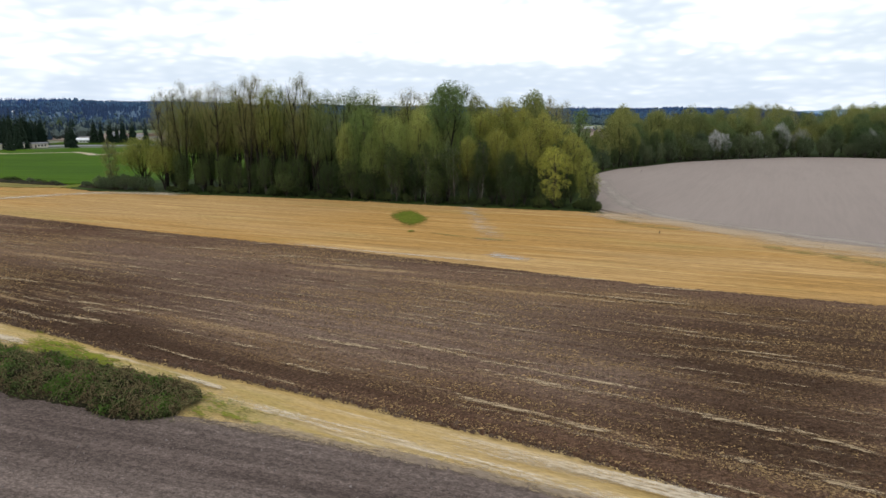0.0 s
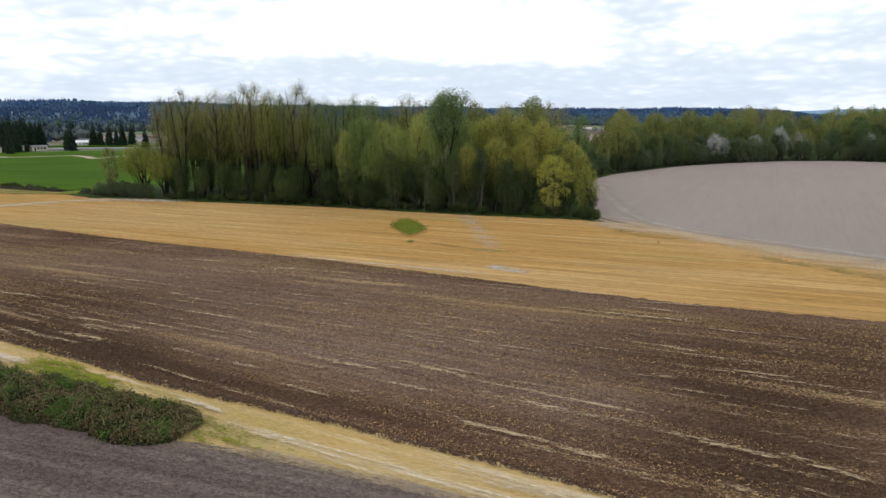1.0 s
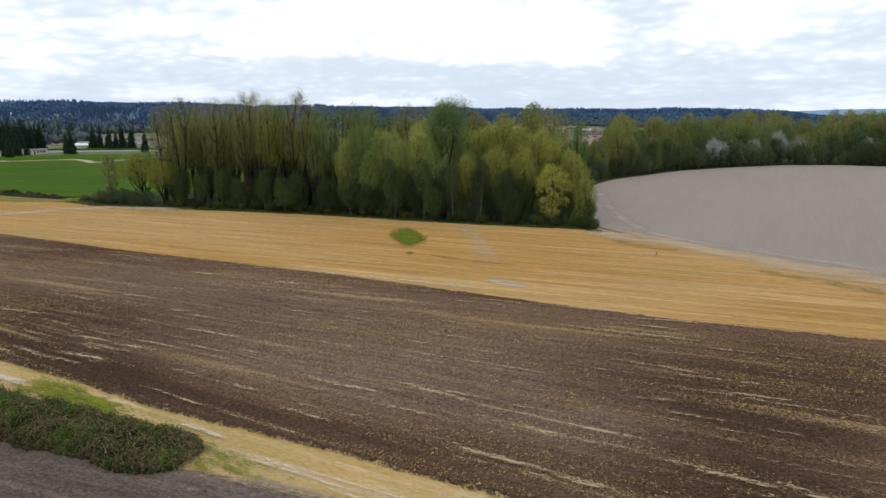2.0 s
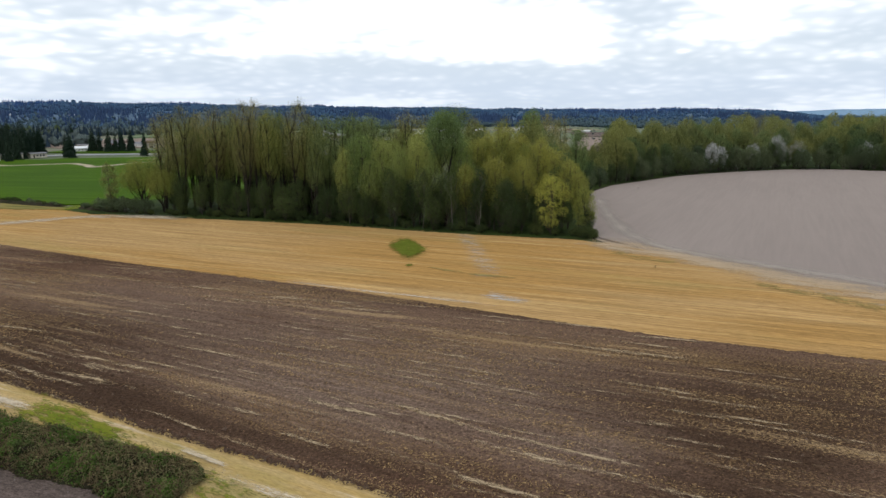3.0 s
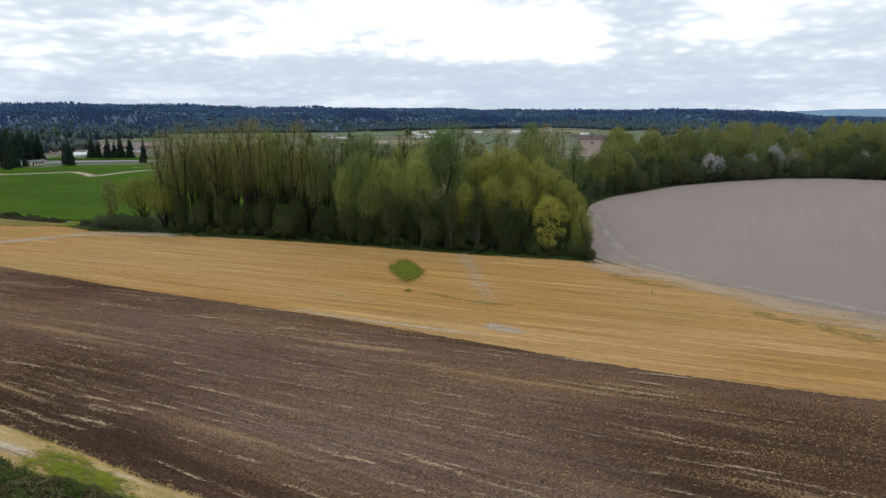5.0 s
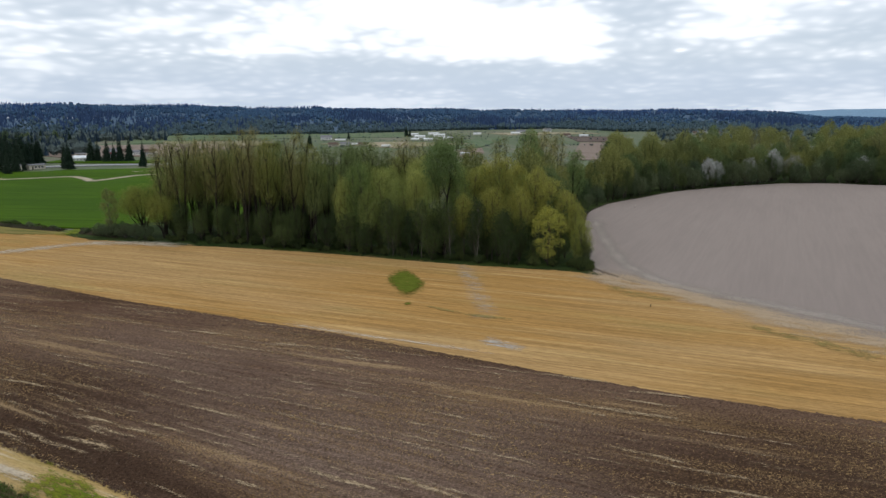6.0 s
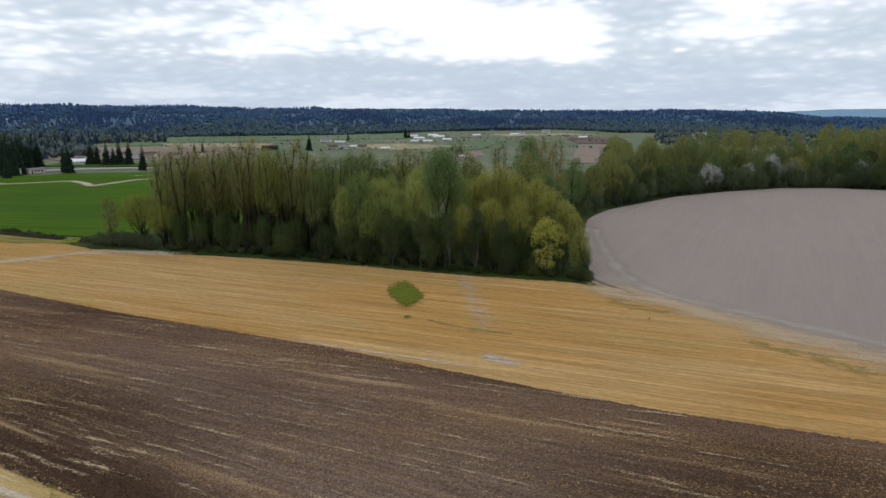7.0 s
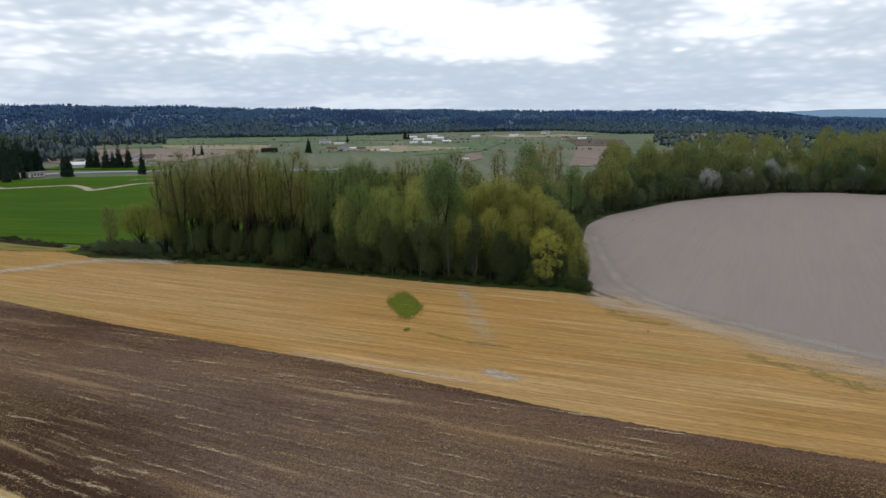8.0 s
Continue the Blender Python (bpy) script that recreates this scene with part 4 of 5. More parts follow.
        spots.append(np.array([0, 0, mid]) + d * np.array([spread, spread, tall]) * edge * g.uniform(0.12, 1, (n, 1)) ** 0.5)
    return (np.array(V), F), leaves(np.concatenate(spots), size, g, brush)


def tree_kind(name, wood_mat, leaf_mat, label, *args, **kw):
    """A tree as a thing of two parts, kept to be copied: trunk with its limbs, and crown."""
    (wv, wf), fol = grow(*args, **kw)
    ob = new(name)
    part("trunk", mesh_of("trunk", wv, wf, wood_mat), ob)
    if fol:
        part("crown", mesh_of("crown", fol[0], fol[1], leaf_mat), ob)
    return tagged(ob, label, "tree")


def placed(kinds, places, group, g, size=(0.85, 1.12)):
    """Copies of some kinds of tree over a list of places (x, y, scale); the first of each kind stands itself."""
    used = set()
    for k, (x, y, s) in enumerate(places):
        ob = kinds[int(g.integers(len(kinds)))] if len(kinds) > 1 else kinds[0]
        k1 = s * g.uniform(*size)
        ob_m = pose(x, y, 0, g.normal(0, 1.2), g.normal(0, 1.2), g.uniform(0, 360))
        wide = k1 * g.uniform(0.9, 1.12)
        if ob.name not in used and not ob.get("stands"):
            ob["stands"] = 1
            ob.scale = (wide, wide, k1)
            ob.matrix_basis = ob_m @ Matrix.Diagonal((wide, wide, k1, 1))
            tagged(ob, group=group)
            used.add(ob.name)
        else:
            c = copy_thing(ob, ob_m)
            c.scale = (wide, wide, k1)
            tagged(c, group=group)


AIRY = dict(airy=1.0, twigs=14, deep=0.8, tall_heads=1.1, brush=0.15, head=(0.34, 0.56), loose=0.25)
SOFT = dict(twigs=10, deep=0.55, tall_heads=1.3, brush=0.3, loose=0.25)
T_TALL = [tree_kind("cottonwood_tree", M_BARK_DARK, M_LEAF_OLIVE, "tall slender tree with dark trunk and thin olive spring leaves", 20 + i, 26, 0.28, 4.2, 20, 14500, 0.135, 2 + i % 2, 0.0115, **AIRY) for i in range(4)]
T_BUD = [tree_kind("budding_tree", M_BARK_DARK, M_LEAF_BUD, "tall tree in russet bud with bare twigs at its top", 40 + i, 27, 0.30, 4.2, 20, 12500, 0.125, 2 + i % 3, 0.0115, **AIRY) for i in range(4)]
T_PALE = [tree_kind("poplar_tree", M_BARK_DARK, M_LEAF_PALE, "tall tree with dark stems and pale green young leaves", 50 + i, 24, 0.28, 3.8, 18, 12500, 0.14, 2 + i, 0.0115, **AIRY) for i in range(2)]
T_GREEN = [tree_kind("alder_tree", M_BARK_GREY, M_LEAF_GREEN, "leafy green tree with a full domed crown", 60 + i, 20, 0.26, 3.8, 22, 12000, 0.155, 1, 0.010, **SOFT) for i in range(4)]
T_GOLD = [tree_kind("willow_tree", M_BARK_GREY, M_LEAF_GOLD, "golden green willow with a soft rounded crown", 80 + i, 20, 0.26, 3.8, 22, 12500, 0.15, 1, 0.010, **SOFT) for i in range(4)]
T_BIG = [tree_kind("big_cottonwood_tree", M_BARK_DARK, M_LEAF_DEEP, "tall fresh green tree with a round clumped crown", 95, 26, 0.50, 4.2, 26, 15000, 0.16, 2, 0.012, twigs=8, deep=0.45)]
T_DOME = [tree_kind("domed_tree", M_BARK_DARK, M_LEAF_DEEP, "tall dense dark green tree with a domed crown", 97, 26, 0.22, 4.4, 24, 11000, 0.2, 1, 0.010, twigs=8)]
T_STEM = [tree_kind("birch_tree", M_BARK_PALE, M_LEAF_SHADE, "slender young tree with a thin pale trunk", 99 + i, 15, 0.3, 2.2, 16, 4200, 0.15, 1, 0.0055, **SOFT) for i in range(2)]
T_MAPLE = [tree_kind("maple_tree", M_BARK_GREY, M_LEAF_BRIGHT, "bright lime green maple with layered clumps of new leaf", 103, 12.4, 0.08, 4.6, 26, 6800, 0.18, 2, 0.013, twigs=8, deep=0.4, tall_heads=0.7, brush=0.0, low=0.98, head=(0.2, 0.40))]
T_WISP = [tree_kind("young_willow_tree", M_BARK_GREY, M_LEAF_LIME, "slim yellow-green tree at the point of the wood", 104, 10, 0.06, 2.6, 18, 6000, 0.14, 1, 0.011, **SOFT)]
T_LOW = [tree_kind("hawthorn_tree", M_BARK_DARK, M_LEAF_LIME, "small spreading tree with dark forked limbs and yellow-green leaves", 111, 13, 0.26, 6.0, 26, 19000, 0.15, 4, 0.018, airy=0.6, twigs=14, deep=0.6, tall_heads=0.9, low=0.7)]
T_SLIM = [tree_kind("slender_tree", M_BARK_GREY, M_LEAF_BUD, "thin young tree with pale sparse leaves", 121, 12.5, 0.08, 2.2, 12, 4200, 0.15, 1, 0.010, **AIRY)]
T_BUSH = [tree_kind("bush", M_BARK_DARK, M_LEAF_SHADED_SHRUB, "green bush at the edge of the wood, shade put into its colour", 130 + i, 4.2, 0.02, 2.9, 12, 2600, 0.19, 2, 0.010, tall_heads=0.75, deep=0.7, head=(0.2, 0.6)) for i in range(3)]
T_UNDER = [tree_kind("understorey_tree", M_BARK_GREY, M_LEAF_SHADE, "low tree with thin pale stems under taller ones, shade in its leaf colour", 135 + i, 11, 0.10, 3.0, 18, 6000, 0.155, 1 + i % 2, 0.009, **SOFT) for i in range(4)]
T_SAGE = [tree_kind("willow_bush", M_BARK_GREY, M_LEAF_SAGE, "grey-green willow bush beside the wood", 140 + i, 4.6, 0.02, 2.8, 14, 1800, 0.22, 2, 0.010, tall_heads=0.9) for i in range(2)]
B_OLIVE = [tree_kind("broadleaf_tree", M_BARK_DARK, M_LEAF_RIM_OLIVE, "olive leafed tree in the wood behind the pale field", 150 + i, 22, 0.16, 5.2, 22, 6000, 0.29, 1, 0.011, twigs=8, deep=0.55) for i in range(4)]
B_GREEN = [tree_kind("broadleaf_tree", M_BARK_DARK, M_LEAF_RIM_GREEN, "green leafed tree in the wood behind the pale field", 160 + i, 20, 0.12, 5.0, 22, 6000, 0.29, 1, 0.011, twigs=8, deep=0.55) for i in range(3)]
B_BARE = [tree_kind("bare_tree", M_BARK_GREY, M_LEAF_BUD, "tall twiggy tree barely in bud behind the pale field", 166 + i, 23, 0.3, 4.6, 14, 3400, 0.24, 2, 0.010, **AIRY) for i in range(2)]
B_SAGE = [tree_kind("willow_tree", M_BARK_GREY, M_LEAF_SAGE, "grey-green rounded willow at the rim of the pale field", 170 + i, 10, 0.04, 4.0, 18, 4600, 0.25, 1, 0.011, deep=0.6) for i in range(3)]
B_BLOSSOM = [tree_kind("blossom_tree", M_BARK_GREY, M_BLOSSOM, "tree in white blossom at the wood's rim", 181, 11, 0.14, 3.6, 18, 2400, 0.23, 2, 0.012, deep=0.7)]

g = np.random.default_rng(5)


def along(lo, hi, step, back, wobble):
    """Places in a row behind the wood's south border, from x lo to x hi."""
    out = []
    x = lo
    while x < hi:
        out.append((x + g.normal(0, wobble), float(STUBBLE_NORTH(x)) + back + abs(g.normal(0, wobble)), 1.0))
        x += step * g.uniform(0.75, 1.3)
    return out


def sized(kinds, high, wide, places, group):
    """Trees of given height and half width, from kinds that are high and wide at their own size: (x, y, height, half width)."""
    for k, (x, y, H, half) in enumerate(places):
        ob = kinds[k % len(kinds)]
        m = pose(x, y, 0, 0, 0, g.uniform(0, 360))
        if ob.get("stands"):
            ob = copy_thing(ob, m)
        ob["stands"] = 1
        ob.matrix_basis = m @ Matrix.Diagonal((half / wide, half / wide, H / high, 1))
        if group:
            tagged(ob, group=group)


# The near wood: the trees whose crowns stand out, kind by kind, then the ranks behind and between them.
WOOD = "trees of the near wood"
sized(T_BUD, 26, 3.3, [(-73.0, 181.1, 25.3, 3.5), (-66.5, 177.3, 27.0, 3.6), (-63.5, 182.4, 26.1, 2.6), (-57.4, 175.7, 26.9, 3.4), (-55.6, 182.2, 26.6, 2.9), (-48.8, 172.1, 28.0, 3.3), (-46.7, 175.4, 28.8, 3.4), (-34.5, 167.4, 28.4, 3.6), (-74.9, 191.6, 23.9, 3.7), (-69.1, 192.0, 24.3, 3.4), (-40.8, 181.5, 24.6, 3.2), (-9.0, 181.5, 25.6, 3.8), (8.9, 178.5, 24.1, 3.2), (-5.1, 187.9, 24.4, 3.3)], WOOD)
sized(T_TALL, 25, 3.3, [(-42.1, 169.9, 26.7, 3.1), (-39.9, 172.2, 25.4, 2.8), (-31.5, 168.5, 24.7, 3.3), (-46.7, 181.4, 24.0, 3.5), (-55.5, 186.2, 24.1, 3.3), (-61.1, 191.8, 23.1, 3.4), (-34.3, 177.4, 22.1, 3.2), (-52.5, 178.0, 22.5, 3.2), (-60.8, 180.0, 21.5, 3.0), (-70.0, 183.5, 20.5, 3.2)], WOOD)
sized(T_PALE, 23, 3.3, [(-28.2, 171.4, 24.0, 3.0), (-24.2, 166.1, 24.1, 3.0), (-21.9, 173.1, 24.7, 3.1), (-19.1, 183.9, 24.6, 3.9), (-13.9, 183.7, 22.5, 3.0), (-29.9, 164.9, 20.6, 2.4)], WOOD)
sized(T_GREEN, 20, 3.8, [(-18.8, 161.8, 21.4, 4.2), (-13.8, 161.6, 20.4, 3.4), (-22.7, 162.4, 17.9, 2.6), (-5.0, 158.8, 20.1, 3.6), (-9.2, 157.6, 18.1, 2.6), (-1.4, 154.3, 17.1, 2.8), (4.6, 155.9, 19.2, 3.3), (-16.0, 158.6, 15.4, 3.1)], WOOD)
sized(T_GOLD, 20, 3.8, [(14.3, 158.7, 23.2, 3.9), (11.1, 161.7, 21.3, 3.1), (18.5, 161.3, 21.1, 3.7), (22.4, 158.0, 19.8, 3.9), (25.8, 154.9, 17.9, 3.8), (28.5, 151.3, 15.6, 3.2), (30.3, 148.2, 13.0, 2.2), (17.9, 149.5, 16.7, 3.2), (11.8, 149.5, 16.4, 3.2), (5.7, 150.5, 14.9, 3.0), (8.3, 158.7, 19.8, 3.4)], WOOD)
sized(T_BIG, 26, 3.9, [(1.0, 155.2, 26.3, 4.4)], WOOD)
sized(T_DOME, 26, 4.4, [(30.2, 231.0, 27.3, 4.9), (42.5, 212.6, 21.2, 3.8)], WOOD)
sized(B_BARE, 23, 4.6, [(41.4, 267.0, 26.4, 5.4), (49.0, 280.0, 25.0, 4.6), (36.0, 258.0, 26.0, 5.0), (22.0, 240.0, 25.0, 4.6)], WOOD)
sized(T_STEM, 15, 2.2, [(8.4, 147.4, 14.5, 2.2), (2.6, 149.6, 13.0, 2.2), (-4.0, 152.2, 14.0, 2.2), (-11.8, 156.0, 13.5, 2.2), (14.4, 146.4, 12.0, 2.0)], WOOD)
sized(T_MAPLE, 12.4, 4.6, [(23.4, 143.6, 12.8, 4.2)], "")
sized(T_WISP, 10, 2.6, [(30.4, 143.3, 10.2, 2.8)], "")
sized(T_LOW, 13, 5.6, [(-80.8, 185.2, 13.7, 6.6), (-73.2, 179.6, 11.5, 4.2)], "")
sized(T_SLIM, 12.5, 2.2, [(-88.6, 183.2, 13.6, 2.6)], "")
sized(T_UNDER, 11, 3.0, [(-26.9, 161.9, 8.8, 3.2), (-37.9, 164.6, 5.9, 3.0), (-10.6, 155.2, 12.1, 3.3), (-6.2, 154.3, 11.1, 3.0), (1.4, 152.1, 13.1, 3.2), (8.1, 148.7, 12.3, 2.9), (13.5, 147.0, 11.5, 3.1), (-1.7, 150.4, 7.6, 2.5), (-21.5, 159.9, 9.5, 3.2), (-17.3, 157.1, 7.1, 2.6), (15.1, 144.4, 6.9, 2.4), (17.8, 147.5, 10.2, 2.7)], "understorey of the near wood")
for back, step in ((13, 6.0), (20, 6.0), (29, 7.0)):
    placed(T_TALL + T_BUD, [(x, y, 0.88) for x, y, s in along(-73 + back * 0.3, -26, step, back, 1.8)], WOOD, g, (0.85, 1.05))
for back, step, size in ((18, 5.5, 1.03), (27, 6.0, 1.07), (38, 7.5, 1.08)):
    placed(T_GREEN + T_PALE[:1] + T_GREEN if back < 20 else T_GREEN + T_PALE + B_OLIVE[:1], [(x, y, size) for x, y, s in along(-24, 26, step, back, 1.8)], WOOD, g, (0.85, 1.08))
placed(B_OLIVE + B_GREEN, [(x, y, 0.62) for x, y, s in along(-58, -22, 6.5, 42, 2) + along(-55, -26, 7, 52, 2)], WOOD, g, (0.7, 1.1))
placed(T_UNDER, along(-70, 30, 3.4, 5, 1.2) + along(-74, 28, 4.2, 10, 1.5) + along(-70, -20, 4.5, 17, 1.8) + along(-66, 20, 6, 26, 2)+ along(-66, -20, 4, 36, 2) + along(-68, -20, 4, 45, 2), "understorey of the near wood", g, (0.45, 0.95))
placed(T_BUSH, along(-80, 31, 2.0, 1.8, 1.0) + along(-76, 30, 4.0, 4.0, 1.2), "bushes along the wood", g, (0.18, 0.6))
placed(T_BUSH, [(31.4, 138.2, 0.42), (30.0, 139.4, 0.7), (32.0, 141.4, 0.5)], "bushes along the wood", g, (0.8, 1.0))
placed(T_SAGE, [(-88, 181.5, 1), (-84, 180.5, 0.9), (-80.5, 179, 1.0), (-77, 177.5, 0.8), (-90.5, 182.6, 0.7), (-86.5, 183.4, 1.0), (-81.8, 181.5, 0.9), (-92.5, 184.5, 0.8)], "bushes along the wood", g, (0.8, 1.1))
placed(T_SAGE + T_BUSH, [(-109 - 1.7 * k, 193.6 + 0.84 * k + 0.7 * (k % 3) - 0.5, 1.0) for k in range(34)] + [(-100 + 1.1 * k, 189.9 - 0.62 * k - 0.5 * (k % 3), 1.0) for k in range(14)], "scrub on the field bank", g, (0.2, 0.4))

# The wood that follows the curved rim of the pale field and goes on behind it.
rim = np.array(FAR_RIM[2:])
arc = np.r_[0, np.cumsum(np.hypot(*np.diff(rim, axis=0).T))]


def behind(lo, hi, step, back, wobble):
    """Places along the rim, a given way back from it."""
    out = []
    s = lo
    while s < hi:
        p = np.array([np.interp(s, arc, rim[:, k]) for k in (0, 1)])
        q = np.array([np.interp(s + 8, arc, rim[:, k]) for k in (0, 1)])
        d = (q - p) / np.linalg.norm(q - p)
        p = p + np.array([-d[1], d[0]]) * (back + g.normal(0, wobble)) + d * g.normal(0, wobble)
        # a low stretch, over which the bare field beyond is seen
        low = 10.0 < math.degrees(math.atan2(p[0], p[1])) < 13.8
        out.append((float(p[0]), float(p[1]), 0.6 if low else 1.0))
        s += step * g.uniform(0.75, 1.3)
    return out


END = arc[-1] - 30
placed(B_SAGE + T_UNDER[:2], behind(20, END, 4.2, 3.5, 1.2) + behind(30, END, 5.0, 8, 1.8), "trees behind the pale field", g, (0.55, 1.25))
for lo, step, back in ((0, 6, 9), (14, 6.5, 16)):
    placed(B_GREEN + B_OLIVE, [(x, y, 0.78 * s) for x, y, s in behind(lo, END, step, back, 2.0)], "trees behind the pale field", g, (0.8, 1.2))
for lo, step, back in ((90, 7, 25), (112, 8, 36)):
    placed(B_OLIVE + B_GREEN + B_BARE, [(x, y, 0.96 * s) for x, y, s in behind(lo, END, step, back, 3.0) if math.atan2(x, y) > radians(10.0)], "trees behind the pale field", g, (0.8, 1.15))


def canopy(name, kinds, places, material, label):
    """Further trees joined to one mesh: their crowns and wood, seen only over the nearer ones."""
    VV, FF, n = [], [], 0
    for x, y, s in places:
        src = kinds[int(g.integers(len(kinds)))].children
        crown = next(c for c in src if c.name.startswith("crown")).data
        co = np.empty(len(crown.vertices) * 3)
        crown.vertices.foreach_get("co", co)
        a, k = g.uniform(0, 6.28), s * g.uniform(0.85, 1.18)
        co = co.reshape(-1, 3) * (k, k, k) @ np.array([[math.cos(a), math.sin(a), 0], [-math.sin(a), math.cos(a), 0], [0, 0, 1]]) + (x, y, 0)
        VV.append(co)
        FF.append(np.arange(len(co)).reshape(-1, 3) + n)
        n += len(co)
    return tagged(new(name, mesh_of(name, np.concatenate(VV), np.concatenate(FF), material)), label, "woodland", kind="stuff")


back_rows = [p for lo, step, back in ((125, 9, 50), (135, 11, 68), (140, 12, 90), (150, 14, 118), (160, 16, 150), (165, 18, 190), (165, 22, 240)) for p in behind(lo, END, step, back, 4.0) if math.atan2(p[0], p[1]) > radians(13.8)]
canopy("olive_canopy", B_OLIVE, back_rows[::3] + back_rows[1::3], M_LEAF_RIM_OLIVE, "olive tree tops of the wood further back")
canopy("green_canopy", B_GREEN, back_rows[2::3], M_LEAF_RIM_GREEN, "green tree tops of the wood further back")
sized(B_BLOSSOM, 11, 3.6, [(155.0, 316.6, 15.0, 4.6), (117.0, 297.0, 12.6, 4.0), (141.0, 309.8, 11.8, 3.6), (164.5, 317.6, 12.6, 4.2), (193.5, 313.0, 12.2, 4.2), (122.0, 300.0, 11.0, 3.2)], "blossoming trees")


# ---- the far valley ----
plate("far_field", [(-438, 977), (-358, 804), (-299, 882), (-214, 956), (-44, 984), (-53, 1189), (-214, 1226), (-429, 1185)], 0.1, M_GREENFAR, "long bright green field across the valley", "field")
plate("far_field", [(-345, 862), (-309, 790), (-182, 730), (-205, 853)], 0.15, M_PALE, "pale dry field across the valley", "field")
plate("far_field", [(-334, 575), (-298, 545), (-206, 560), (-190, 713), (-283, 784), (-430, 752)], 0.12, M_BROWN, "bare brown field behind the houses", "field")
plate("far_field", [(92, 480), (140, 480), (200, 755), (156.7, 764)], 0.12, M_BROWN, "pale brown bare field beyond the wood", "field")
plate("far_field", [(159.6, 788), (215, 780), (255, 945), (177.8, 961)], 0.14, M_NEAR, "dark brown bare field beyond the wood", "field")
plate("far_field", [(15, 607), (13, 500), (38, 574), (41, 657)], 0.12, M_BROWN, "pale brown bare field beyond the wood", "field")
plate("far_field", [(-20, 620), (42, 677), (105, 977), (55, 889), (-9, 805)], 0.16, M_GREENFAR, "green field beyond the wood", "field")
plate("far_field", [(-135, 771), (-41, 668), (40, 745), (-49, 812)], 0.18, M_PALE, "dry pasture among farm buildings", "field")
plate("far_field", [(81, 1159), (108, 1045), (255, 1090), (219, 1188)], 0.12, M_PALE, "pale dry field across the valley", "field")
plate("far_field", [(-279, 484), (-190, 474), (-200, 505), (-282, 513)], 0.14, M_CROP, "strip of green grass by the road", "field")
plate("road", blob([(-420, 395), (-333, 406), (-265, 417), (-250, 441), (-228, 451), (-198, 458), (-166, 460), (-60, 462), (-60, 470), (-166, 468), (-200, 467), (-232, 460), (-257, 450), (-272, 426), (-335, 415), (-420, 405)], 160), 0.2, M_ROAD, "grey country road past the houses", "road")


def box(V, F, x0, y0, z0, x1, y1, z1):
    b = len(V)
    V += [(x, y, z) for z in (z0, z1) for y in (y0, y1) for x in (x0, x1)]
    F += [(b + i for i in q) for q in ((0, 2, 3, 1), (4, 5, 7, 6), (0, 1, 5, 4), (2, 6, 7, 3), (0, 4, 6, 2), (1, 3, 7, 5))]
    F[-6:] = [tuple(q) for q in F[-6:]]


def box_mesh(name, sizes, *mats):
    V, F = [], []
    for s in sizes:
        box(V, F, *s)
    return mesh_of(name, V, F, *mats)


def gable(name, w, d, h, pitch, wall_mat, roof_mat, label, doors=1, windows=3, category="house", chimney=True):
    """A house or barn: walls with gable ends, a roof with overhang, doors and windows with frames."""
    ob = tagged(new(name), label, category)
    x, y, r = w / 2, d / 2, h + pitch
    V = [(-x, -y, 0), (x, -y, 0), (x, y, 0), (-x, y, 0), (-x, -y, h), (x, -y, h), (x, y, h), (-x, y, h), (-x, 0, r), (x, 0, r)]
    part("wall", mesh_of("wall", V, [(0, 1, 5, 4), (2, 3, 7, 6), (1, 2, 6, 9, 5), (3, 0, 4, 8, 7)], wall_mat), ob)
    e, o, k = 0.5, 0.5, 0.22
    s = pitch / y
    V = []
    for z in (0.03, k):
        V += [(-x - e, -y - o, h - o * s + z), (x + e, -y - o, h - o * s + z), (x + e, 0, r + z), (-x - e, 0, r + z), (x + e, y + o, h - o * s + z), (-x - e, y + o, h - o * s + z)]
    F = [(0, 1, 2, 3), (3, 2, 4, 5), (6, 9, 8, 7), (9, 11, 10, 8), (0, 6, 7, 1), (5, 4, 10, 11), (0, 3, 9, 6), (3, 5, 11, 9), (1, 7, 8, 2), (2, 8, 10, 4)]
    part("roof", mesh_of("roof", V, F, roof_mat), ob)
    if chimney:
        part("chimney", box_mesh("chimney", [(x * 0.4, -0.9, r - 1.0, x * 0.4 + 0.7, -0.2, r + 0.9)], M_ROOF_BROWN), ob)
    step = w / (windows + doors + 1)
    for k in range(windows + doors):
        cx = -x + step * (k + 1)
        if k < doors:
            big = category == "barn"
            part("door", box_mesh("door", [(cx - (1.6 if big else 0.5), -y - 0.06, 0.05, cx + (1.6 if big else 0.5), -y + 0.02, 3.2 if big else 2.1)], M_SHED), ob)
        else:
            pane = part("window", box_mesh("window", [(cx - 0.7, -y - 0.05, 1.0, cx + 0.7, -y + 0.02, 2.2)], M_GLASS), ob)
            part("frame", box_mesh("frame", [(cx - 0.8, -y - 0.08, 2.2, cx + 0.8, -y, 2.3), (cx - 0.8, -y - 0.08, 0.9, cx + 0.8, -y, 1.0), (cx - 0.8, -y - 0.08, 1.0, cx - 0.7, -y, 2.2), (cx + 0.7, -y - 0.08, 1.0, cx + 0.8, -y, 2.2)], M_WHITE), pane)
    return ob


